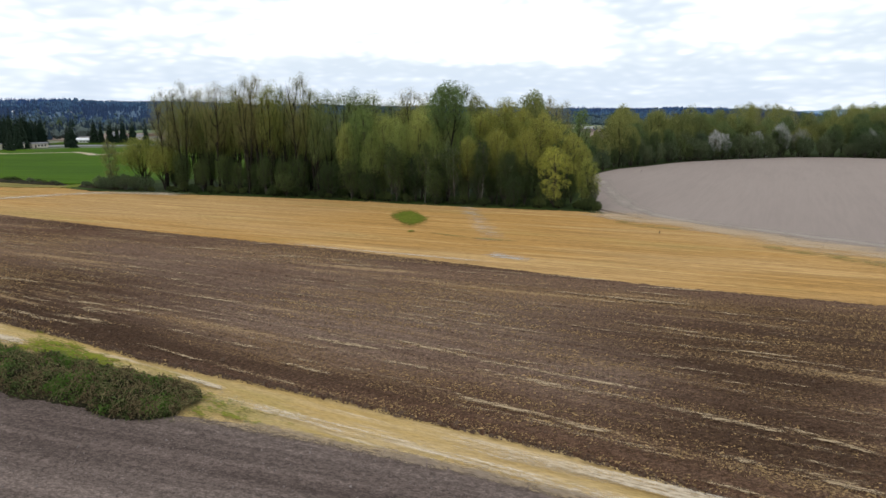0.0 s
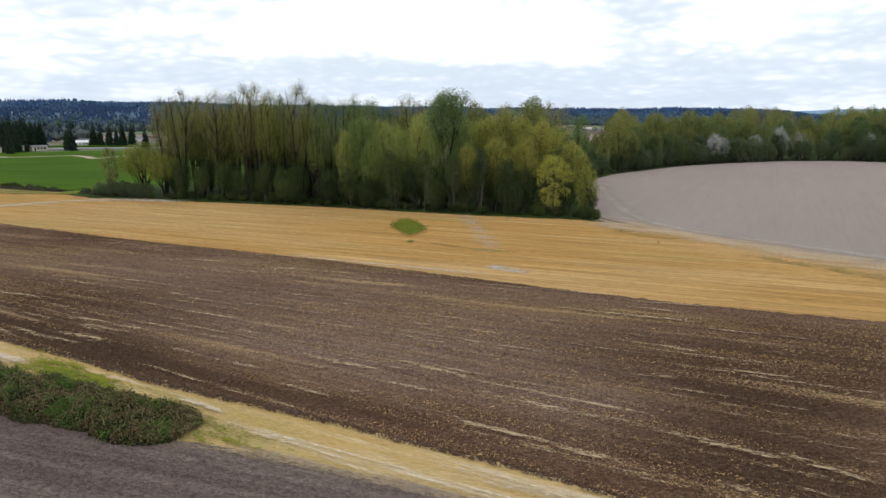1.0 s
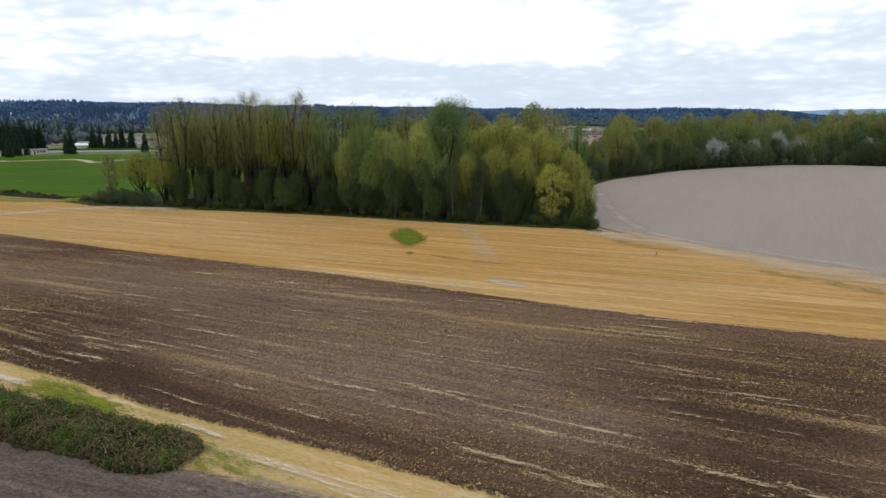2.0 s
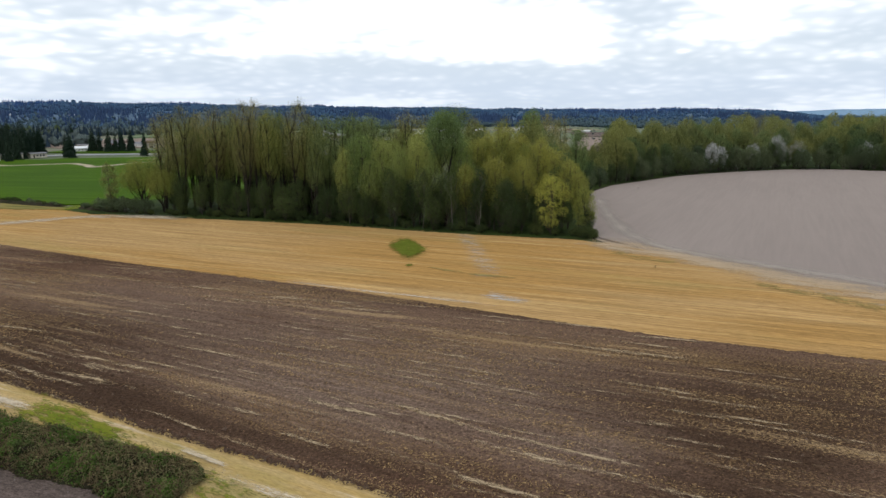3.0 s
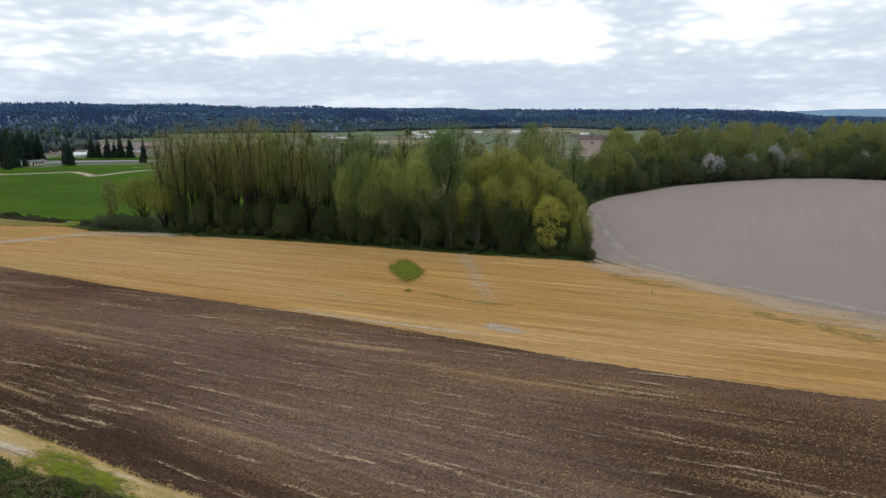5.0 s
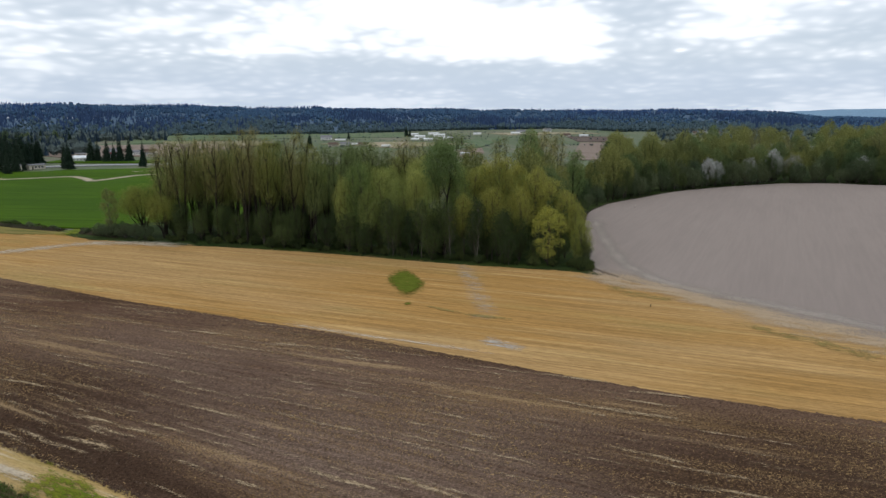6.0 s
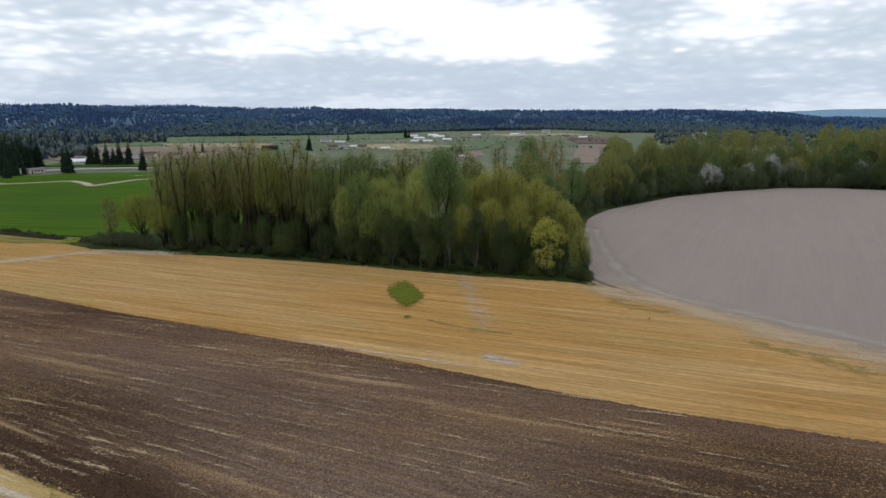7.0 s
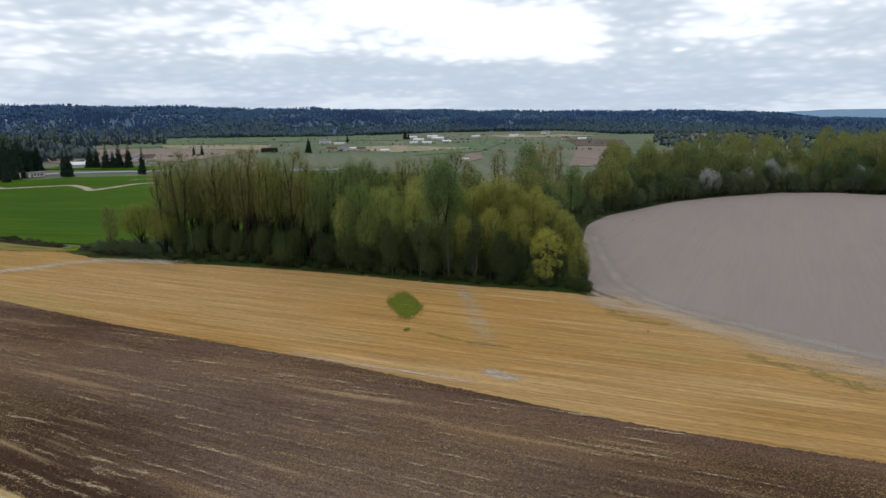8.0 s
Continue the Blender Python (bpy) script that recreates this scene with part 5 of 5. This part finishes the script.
H_WHITE = gable("house", 14, 9, 3.2, 2.4, M_WHITE, M_ROOF_GREY, "white house with a grey shingle roof")
H_CREAM = gable("house", 13, 9, 3.0, 2.6, M_CREAM, M_ROOF_BROWN, "cream house with a brown shingle roof")
H_RED = gable("barn", 12, 13, 5.0, 4.2, M_RED, M_ROOF_GREY, "dark red barn with a grey roof", 1, 2, "barn", False)
H_LONG = gable("long_shed", 32, 11, 3.4, 1.6, M_WHITE, M_ROOF_WHITE, "long white shed with a white metal roof", 2, 6, "shed", False)
H_DARK = gable("dark_barn", 30, 12, 7.0, 1.2, M_SHED, M_SHED, "long dark brown open shed beyond the trees", 2, 2, "barn", False)
H_FARM = gable("farm_shed", 26, 12, 4.0, 2.0, M_WHITE, M_ROOF_WHITE, "white farm shed across the valley", 2, 4, "shed", False)
H_TRAIL = gable("trailer_home", 11, 4.2, 2.9, 0.6, M_CREAM, M_ROOF_GREY, "pale trailer home beside the road", 1, 3, "house", False)


def stand(kind, places, group=""):
    for k, (x, y, turn, size) in enumerate(places):
        ob = kind if k == 0 else copy_thing(kind, pose(x, y, 0, 0, 0, turn))
        if k == 0:
            ob.matrix_basis = pose(x, y, 0, 0, 0, turn)
        size *= 0.75 if y > 515 else 1.0
        ob.scale = (size, size, size)
        ob.location.z = max(0.0, float(hill_height(math.degrees(math.atan2(x, y)), math.hypot(x, y))) - 0.3) if y > 1400 else 0.0
        if group:
            tagged(ob, group=group)


stand(H_LONG, [(-262, 502, 27, 0.62), (-122, 858, 8, 0.55)], "white sheds")
stand(H_RED, [(-266, 565, 30, 0.85)])
stand(H_DARK, [(-168, 690, 12, 0.7)])
stand(H_WHITE, [(-336, 645, 30, 1), (-246, 524, 24, 0.9), (-253, 578, 40, 0.9), (-145, 892, 5, 1.3), (-96, 709, 10, 1.0), (386, 1010, -20, 1.3), (-505, 1029, 20, 1.2), (133, 1118, -8, 1.3), (192, 1228, 0, 1.3)], "houses of the valley")
stand(H_CREAM, [(-302, 604, 20, 1), (-246, 588, 10, 1), (-273, 597, 60, 0.9), (-107, 699, 15, 1.0), (-78, 706, 0, 0.9), (-494, 968, 30, 1), (377, 1016, 20, 1.1), (178, 962, 0, 1), (405, 1006, 0, 1.0)], "houses of the valley")
stand(H_FARM, [(-26, 945, 4, 0.75), (-13, 856, -3, 0.6), (-38, 1051, 10, 0.7), (12, 900, 0, 0.6), (1, 997, -6, 0.8), (-53, 692, 6, 0.45), (121, 1093, 0, 0.7), (201, 958, 5, 0.6), (21, 552, 8, 0.4), (-8, 1069, 0, 0.8), (60, 1080, 10, 0.6), (-30, 870, 20, 0.5), (-90, 735, 12, 0.45), (-930, 1505, 30, 0.6), (-880, 1525, 25, 0.5), (-815, 1540, 30, 0.6), (-760, 1530, 20, 0.5)], "farm sheds of the valley")
stand(H_TRAIL, [(-256, 411, 20, 1), (-249, 425, 60, 0.9), (-262, 399, 15, 1), (-276, 410, 30, 1), (-228, 548, 20, 1.0), (-290, 560, 10, 1.0)], "trailer homes")


# ---- conifers ----
def conifer(seed, H, base, rows):
    """Wood and drooping sprays of one conifer."""
    g = np.random.default_rng(seed)
    V, F = [], []
    tube(V, F, [np.array((0, 0, 0.0)), np.array((0.1, 0, H * 0.5)), np.array((0, 0.05, H))], (H * 0.014, H * 0.009, 0.03), 6)
    SV, SF = [], []
    for k in range(rows):
        q = k / (rows - 1)
        z = H * (0.05 + 0.93 * q)
        n = int(9 - 4 * q)
        for m in range(n):
            w = 2 * math.pi * (m + g.uniform(0, 0.8)) / n + k
            L = base * (1 - q) ** 0.85 * g.uniform(0.65, 1.15) + 0.25
            d = np.array([math.cos(w), math.sin(w), 0])
            side = np.array([-d[1], d[0], 0])
            tip = np.array([0, 0, z]) + d * L + np.array([0, 0, -0.28 * L])
            root = np.array([0, 0, z + 0.25 * L * 0.3])
            mid = np.array([0, 0, z]) + d * L * 0.6
            wd = L * 0.34
            b = len(SV)
            SV += [root, mid + side * wd - [0, 0, 0.25 * L], tip, mid - side * wd - [0, 0, 0.25 * L], mid + [0, 0, 0.04 * L]]
            SF += [(b, b + 1, b + 4), (b + 1, b + 2, b + 4), (b + 2, b + 3, b + 4), (b + 3, b, b + 4)]
    return (np.array(V), F), (np.array(SV), SF)


def conifer_kind(seed, H, base, rows, label):
    (wv, wf), (sv, sf) = conifer(seed, H, base, rows)
    ob = tagged(new("conifer"), label, "tree")
    part("trunk", mesh_of("trunk", wv, wf, M_BARK_DARK), ob)
    part("crown", mesh_of("crown", sv, sf, M_NEEDLE), ob)
    return ob


C_KINDS = [conifer_kind(200 + i, 19, 3.6 + 0.5 * i, 26, "dark green conifer beside the country road") for i in range(3)]
spots = [(-259, 409), (-246, 392), (-251, 408), (-255, 419), (-263, 414), (-267, 425), (-268, 440), (-262, 400), (-274, 455), (-274, 471), (-280, 430), (-290, 440), (-228, 646), (-220, 645), (-127, 679), (-120, 920), (-47, 1006), (-42, 1005), (-300, 450), (-310, 470), (-262, 407), (-270, 411), (-276, 419), (-283, 422), (-288, 430), (-266, 433), (-258, 414), (-272, 428), (-279, 441), (-286, 452), (-296, 436)]
h = np.random.default_rng(15)
for k in range(30):
    y = h.uniform(446, 520)
    spots.append((-y * h.uniform(0.575, 0.66), y))
placed(C_KINDS, [(x, y, 1.2 if x < -255 and y > 425 and y < 600 else 1.0 if y < 600 else 0.8) for x, y in spots], "conifers in the valley", g, (0.66, 1.1))
ROADSIDE = [(-251.4, 498.4, 0.92), (-245.9, 497.8, 0.86), (-236.9, 491.8, 0.94), (-232.5, 494, 0.74), (-229.2, 496.2, 1.02), (-222.4, 495.5, 0.94), (-189.7, 441.2, 0.92), (-230.4, 428.5, 0.95), (-234.5, 431, 0.66), (-278.2, 511.7, 0.7), (-275.2, 470.9, 0.86)]
placed([copy_thing(ob, ob.matrix_basis) for ob in C_KINDS], ROADSIDE, "conifers in the valley", g, (0.98, 1.04))


# Larger broadleaved trees on the plain behind the houses.
plain = []
for k in range(85):
    y = h.uniform(600, 900)
    plain.append((-y * h.uniform(0.50 if y > 740 else 0.64, 0.72), y, 0.8))
placed(B_SAGE + B_SAGE + B_GREEN + C_KINDS, plain, "trees behind the houses", g, (0.6, 1.15))
stand(copy_thing(H_LONG, pose(-268, 515, 0)), [(-272, 520, 24, 0.75)], "white sheds")


# ---- far woods: thousands of trees that nobody could count ----
def far_woods(name, spots, tall, material, label, cone):
    """Small trees joined to one mesh: tiered cones, or a few lumps each."""
    V, F = [], []
    h = np.random.default_rng(len(spots))
    for x, y, z, s in spots:
        H = tall * s * h.uniform(0.7, 1.25)
        if cone:
            for lo, hi, w in ((0.05, 0.7, 0.2), (0.4, 1.0, 0.135)):
                b = len(V)
                a0 = h.uniform(0, 6)
                for m in range(5):
                    a = a0 + m * 1.2566
                    k = h.uniform(0.75, 1.2) * w * H
                    V.append((x + k * math.cos(a), y + k * math.sin(a), z + lo * H * h.uniform(0.8, 1.2)))
                V.append((x, y, z + hi * H))
                F += [(b + m, b + (m + 1) % 5, b + 5) for m in range(5)]
        else:
            for lump in range(3):
                b = len(V)
                cx, cy = x + h.normal(0, 0.16) * H, y + h.normal(0, 0.16) * H
                cz = z + H * h.uniform(0.38, 0.68)
                r = H * h.uniform(0.2, 0.34)
                a0 = h.uniform(0, 6)
                for m in range(5):
                    a = a0 + m * 1.2566
                    V.append((cx + r * h.uniform(0.8, 1.2) * math.cos(a), cy + r * h.uniform(0.8, 1.2) * math.sin(a), cz + r * h.uniform(-0.4, 0.3)))
                V.append((cx + h.normal(0, 0.1) * r, cy, cz + r * 1.15))
                V.append((cx, cy, z))
                F += [(b + m, b + (m + 1) % 5, b + 5) for m in range(5)] + [(b + (m + 1) % 5, b + m, b + 6) for m in range(5)]
    return tagged(new(name, mesh_of(name, V, F, material)), label, "woodland", kind="stuff")


h = np.random.default_rng(77)
dark, light, hazy, hazy_light, plain_dark, plain_light = [], [], [], [], [], []
# where conifers stand on the hills: bearing, share of the slope, and their reach
CONIFER_STANDS = ((-24, 0.25, 4.5, 0.22), (-32, 0.85, 3.5, 0.3), (-11.5, 0.2, 1.3, 0.18), (-5, 0.3, 3.8, 0.24), (-12.5, 0.9, 3.0, 0.2), (5, 0.16, 6, 0.14), (15, 0.7, 5.5, 0.3), (-22, 0.95, 3, 0.15), (26, 0.3, 6, 0.2), (-33, 0.2, 4, 0.2))
for k in range(21000):
    a = h.uniform(-40, 40)
    lo = float(foot(a))
    r = lo - 60 + (3150 - lo) * h.uniform(0, 1) ** 1.4
    x, y = r * math.sin(radians(a)), r * math.cos(radians(a))
    z = max(float(hill_height(a, r)), -0.3)
    up_hill = (r - lo) / (3000 - lo)
    stand_of = 1.1 * float(wave(np.array(a * 4.0), np.array(r / 42.0), 11.0, 2.0)) + 0.6 * float(wave(np.array(a * 13.0), np.array(r / 20.0), 11.0, 4.0))
    mood = 1.5 * sum(math.exp(-((a - ca) / wa) ** 2 - ((up_hill - cu) / wu) ** 2) for ca, cu, wa, wu in CONIFER_STANDS) + 0.45 * stand_of + 0.28 * h.normal() - 0.72
    if -0.40 < stand_of < -0.24 and up_hill > 0.12:
        continue
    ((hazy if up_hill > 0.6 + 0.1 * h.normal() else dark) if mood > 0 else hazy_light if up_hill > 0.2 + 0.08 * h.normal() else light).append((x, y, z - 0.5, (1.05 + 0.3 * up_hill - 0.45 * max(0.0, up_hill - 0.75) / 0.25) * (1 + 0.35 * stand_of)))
for k in range(1500):  # the wooded plain beyond the houses
    a, r = h.uniform(-40, -21.5), h.uniform(640, 1280)
    if a > -26.5 and r < 960:
        continue
    x, y = r * math.sin(radians(a)), r * math.cos(radians(a))
    (plain_dark if h.uniform() < 0.45 else plain_light).append((x, y, -0.4, 1.1))
for k in range(900):  # trees on the plain beyond the pale field's wood
    a, r = h.uniform(17.5, 40), h.uniform(760, 1300)
    x, y = r * math.sin(radians(a)), r * math.cos(radians(a))
    (plain_dark if h.uniform() < 0.15 else plain_light).append((x, y, -0.4, 0.85))
for k in range(1000):  # hedges and garden trees among the farms
    a = h.uniform(-22, 14)
    r = h.choice([690, 860, 960, 1060, 1180]) + 25 * math.sin(a * 0.7) + h.normal(0, 3)
    if math.sin(a * 3.1 + r) < 0.1:
        continue
    x, y = r * math.sin(radians(a)), r * math.cos(radians(a))
    (plain_dark if h.uniform() < 0.3 else plain_light).append((x, y, -0.4, 0.26))
# The hill woods get bluer uphill by material, in place of real haze.
far_woods("conifer_woodland", dark, 10.5, M_FAR_CONIFER_HAZE, "dark conifer woods on the hills, blue haze in their colour", True)
far_woods("hilltop_woodland", hazy, 10.5, M_HAZY_CONIFER, "conifer woods on the hilltops, blue haze in their colour", True)
far_woods("valley_conifers", plain_dark, 10.5, M_PLAIN_CONIFER_HAZE, "dark conifers scattered over the valley plain, faint haze in their colour", True)
far_woods("valley_trees", plain_light, 8.5, M_PLAIN_BROADLEAF_HAZE, "trees scattered over the valley plain, faint haze in their colour", False)
far_woods("hillside_woodland", hazy_light, 8.5, M_HAZY_BROADLEAF, "broadleaf woods on the hillsides, blue haze in their colour", False)
far_woods("broadleaf_woodland", light, 8.5, M_FAR_BROADLEAF_HAZE, "grey-green broadleaf woods along the hill foot, haze in their colour", False)


# ---- the bramble beside the verge ----
AXIS = np.array([(-17.2, 43.0), (-22, 44.6), (-27, 46.7), (-36, 50.6), (-48, 55.5), (-62, 61.5)])
axis_len = np.r_[0, np.cumsum(np.hypot(*np.diff(AXIS, axis=0).T))]


def mound(s, w):
    """Top of the bramble at s along its axis and w (-1 to 1) across it."""
    p = np.stack([np.interp(s, axis_len, AXIS[:, k]) for k in (0, 1)], -1)
    q = np.stack([np.interp(s + 1, axis_len, AXIS[:, k]) for k in (0, 1)], -1)
    q0 = np.stack([np.interp(s - 1, axis_len, AXIS[:, k]) for k in (0, 1)], -1)
    d = q - q0
    d = d / np.linalg.norm(d, axis=-1, keepdims=True)
    n = np.stack([-d[..., 1], d[..., 0]], -1)
    half = (2.7 + 0.3 * np.sin(s * 0.6) + 0.16 * np.sin(s * 1.7)) * np.clip(0.25 + s / 3.0, 0, 1) ** 0.5
    top = (1.3 + 0.14 * np.sin(s * 0.9 + 1) + 0.12 * np.sin(s * 2.3)) * np.clip(0.10 + s / 6.0, 0, 1) ** 0.6
    xy = p + n * (w * half)[..., None]
    z = top * np.clip(1 - np.abs(w) ** 2.6, 0, 1) ** 0.6 * (1 + 0.36 * wave(xy[..., 0], xy[..., 1], 0.8, 3) + 0.25 * wave(xy[..., 0], xy[..., 1], 0.33, 5))
    return np.concatenate([xy, z[..., None]], -1)


h = np.random.default_rng(31)
bramble = tagged(new("bramble_thicket"), "sprawling bramble thicket with green leaves and brown canes", "bramble")
S, W = np.meshgrid(np.linspace(0.05, axis_len[-1], 150), np.linspace(-1, 1, 25), indexing="ij")
top = mound(S, W) * np.array([1, 1, 0.72])
top += h.normal(0, 0.06, top.shape) * np.array([1, 1, 1])
i = np.arange(149)[:, None] * 25 + np.arange(24)[None]
# A dark core sheet, its colour standing in for shade among the canes.
part("undergrowth", mesh_of("undergrowth", top.reshape(-1, 3), np.stack([i, i + 25, i + 26, i + 1], -1).reshape(-1, 4), M_BRUSH_SHADE), bramble, "undergrowth core, darkened for the shade between leaves")
s = axis_len[-1] * h.uniform(0, 1, 60000) ** 1.15
w = h.uniform(-1, 1, 60000)
w = np.sign(w) * np.abs(w) ** 0.7
c = mound(s, w) + h.normal(0, 0.10, (60000, 3)) + np.array([0, 0, 0.03])
c[:, 2] += h.uniform(0, 0.25, 60000) * (np.abs(w) > 0.85)
clump = wave(c[:, 0], c[:, 1], 0.9, 7) + 0.5 * wave(c[:, 0], c[:, 1], 0.35, 2) + h.normal(0, 0.45, len(c))
fresh = wave(c[:, 0], c[:, 1], 1.6, 4) + 0.16 * h.normal(0, 1, len(c)) + 0.02 * (-22 - c[:, 0])
part("foliage", mesh_of("foliage", *leaves(c[(clump > 0.05) & (fresh < 0.45) & (c[:, 2] > 0.02)], 0.12, h), M_BRAMBLE), bramble)
part("fresh_foliage", mesh_of("fresh_foliage", *leaves(c[(clump > -0.3) & (fresh > 0.45) & (c[:, 2] > 0.02)] + np.array([0, 0, 0.06]), 0.16, h), M_FRESH), bramble, "fresh green leaves")
part("withered_foliage", mesh_of("withered_foliage", *leaves(c[(clump < 0.05) & (clump > -0.85) & (c[:, 2] > 0.02)] + np.array([0, 0, 0.03]), 0.12, h), M_WITHERED), bramble, "brown withered leaves")
V, F = [], []
for k in range(1900):
    a = mound(np.array(axis_len[-1] * h.uniform(0, 1) ** 1.2), np.array(h.uniform(-0.85, 0.75)))
    w = h.uniform(0, 6.28)
    L = h.uniform(0.8, 2.0)
    d = np.array([math.cos(w), math.sin(w), 0])
    pts = [a + [0, 0, -0.25], a + d * L * 0.3 + [0, 0, 0.12 + 0.1 * h.uniform()], a + d * L * 0.65 + [0, 0, 0.02], a + d * L * 0.95 + [0, 0, -0.45]]
    if min(p[2] for p in pts) > -0.4:
        tube(V, F, pts, (0.014, 0.013, 0.011, 0.005), 3)
part("cane", mesh_of("cane", np.array(V), F, M_CANE), bramble, "arching brown canes")


# ---- loose straw, clods and grass tufts on the near ground ----
def litter(name, count, lo, hi, south, north, size, material, label, category, seed, rows=0.0, flat=True):
    """Loose bits lying on the ground between two borders, gathered in rows where asked."""
    h = np.random.default_rng(seed)
    x = h.uniform(lo, hi, count)
    t = h.uniform(0, 1, count)
    y = south(x) + (north(x) - south(x)) * t
    if rows:
        u, r = fan_rows(x, y)
        keep = 0.8 * wave(u * 0.05, r * 1.3, 1.0, 3) + 0.9 * wave(u * 0.5, r * 0.9, 9.0, 5) + h.normal(0, 0.25, count) > rows
        x, y = x[keep], y[keep]
    n = len(x)
    a = h.uniform(0, 6.28, n) if flat is None else -radians(ROW) + h.normal(0, 0.9, n)
    L = size * h.gamma(2.0, 0.5, n)
    wd = L * (0.13 if flat else 0.5)
    d, e = np.stack([np.cos(a), np.sin(a)], 1), np.stack([-np.sin(a), np.cos(a)], 1)
    z = 0.13 + h.uniform(0, 0.04, n)
    p = np.stack([x, y], 1)
    if flat:
        q = [np.column_stack([p - d * L[:, None] * 0.5, z]), np.column_stack([p + d * L[:, None] * 0.5 - e * wd[:, None], z + h.normal(0, 0.03, n)]), np.column_stack([p + d * L[:, None] * 0.4 + e * wd[:, None], z + 0.05])]
        v = np.stack(q, 1).reshape(-1, 3)
        f = np.arange(3 * n).reshape(-1, 3)
    else:
        q = [np.column_stack([p + L[:, None] * 0.6 * np.stack([np.cos(a + k), np.sin(a + k)], 1) * h.uniform(0.7, 1.2, (n, 1)), z - 0.1]) for k in (0, 2.1, 4.2)]
        q.append(np.column_stack([p + h.normal(0, 0.2, (n, 2)) * L[:, None], z - 0.1 + L * h.uniform(0.5, 0.9, n)]))
        v = np.stack(q, 1).reshape(-1, 3)
        b = 4 * np.arange(n)[:, None]
        f = np.concatenate([b + np.array([[0, 1, 3]]), b + np.array([[1, 2, 3]]), b + np.array([[2, 0, 3]])])
    return tagged(new(name, mesh_of(name, v, f, material)), label, category, kind="stuff")


litter("straw_litter", 260000, -75, 55, PLOUGH_SOUTH, PLOUGH_NORTH, 0.11, M_STRAW, "loose pale straw lying in rows on ploughed soil", "straw", 3, 0.35)
litter("soil_clods", 60000, -70, 55, PLOUGH_SOUTH, PLOUGH_NORTH, 0.065, M_CLOD, "brown clods of turned soil", "soil", 4, 0.0, False)
litter("field_clods", 12000, -40, 25, lambda x: np.full_like(x, 22.0), NEAR_EDGE, 0.05, M_CRUMB, "small crumbs of tilled soil", "soil", 6, 0.0, False)
litter("border_clods", 9000, -60, 30, lambda x: PLOUGH_SOUTH(x) - 0.45, lambda x: PLOUGH_SOUTH(x) + 0.5, 0.075, M_CLOD, "crumbled soil spilled over the straw verge", "soil", 8, 0.0, False)


# ---- two small stakes left in the fields ----
def stake(name, x, y, high, radius, wood, top, label):
    """A thin round stake with a short painted top."""
    ob = tagged(new(name), label, "stake")
    for piece, lo, hi, r, mat in (("shaft", -0.2, high * 0.72, radius, wood), ("tip", high * 0.72, high, radius * 1.25, top)):
        V, F = [], []
        tube(V, F, [np.array((0, 0, lo)), np.array((0.01, 0, (lo + hi) / 2)), np.array((0.02, 0.01, hi))], (r, r * 0.95, r * 0.85), 8)
        V.append(np.array((0.02, 0.01, hi + 0.4 * r)))
        F += [(16 + k, 16 + (k + 1) % 8, 24) for k in range(8)]
        part(piece, mesh_of(piece, np.array(V), F, mat), ob)
    ob.matrix_basis = pose(x, y, 0.05, 3, 2, 0)


stake("marker_stake", 67.7, 233.7, 0.9, 0.07, M_SHED, M_CREAM, "dark marker stake with a pale tip in the bare field")
stake("wooden_stake", 35.8, 111.2, 0.4, 0.06, M_SHED, M_SHED, "short dark wooden stake in the stubble")
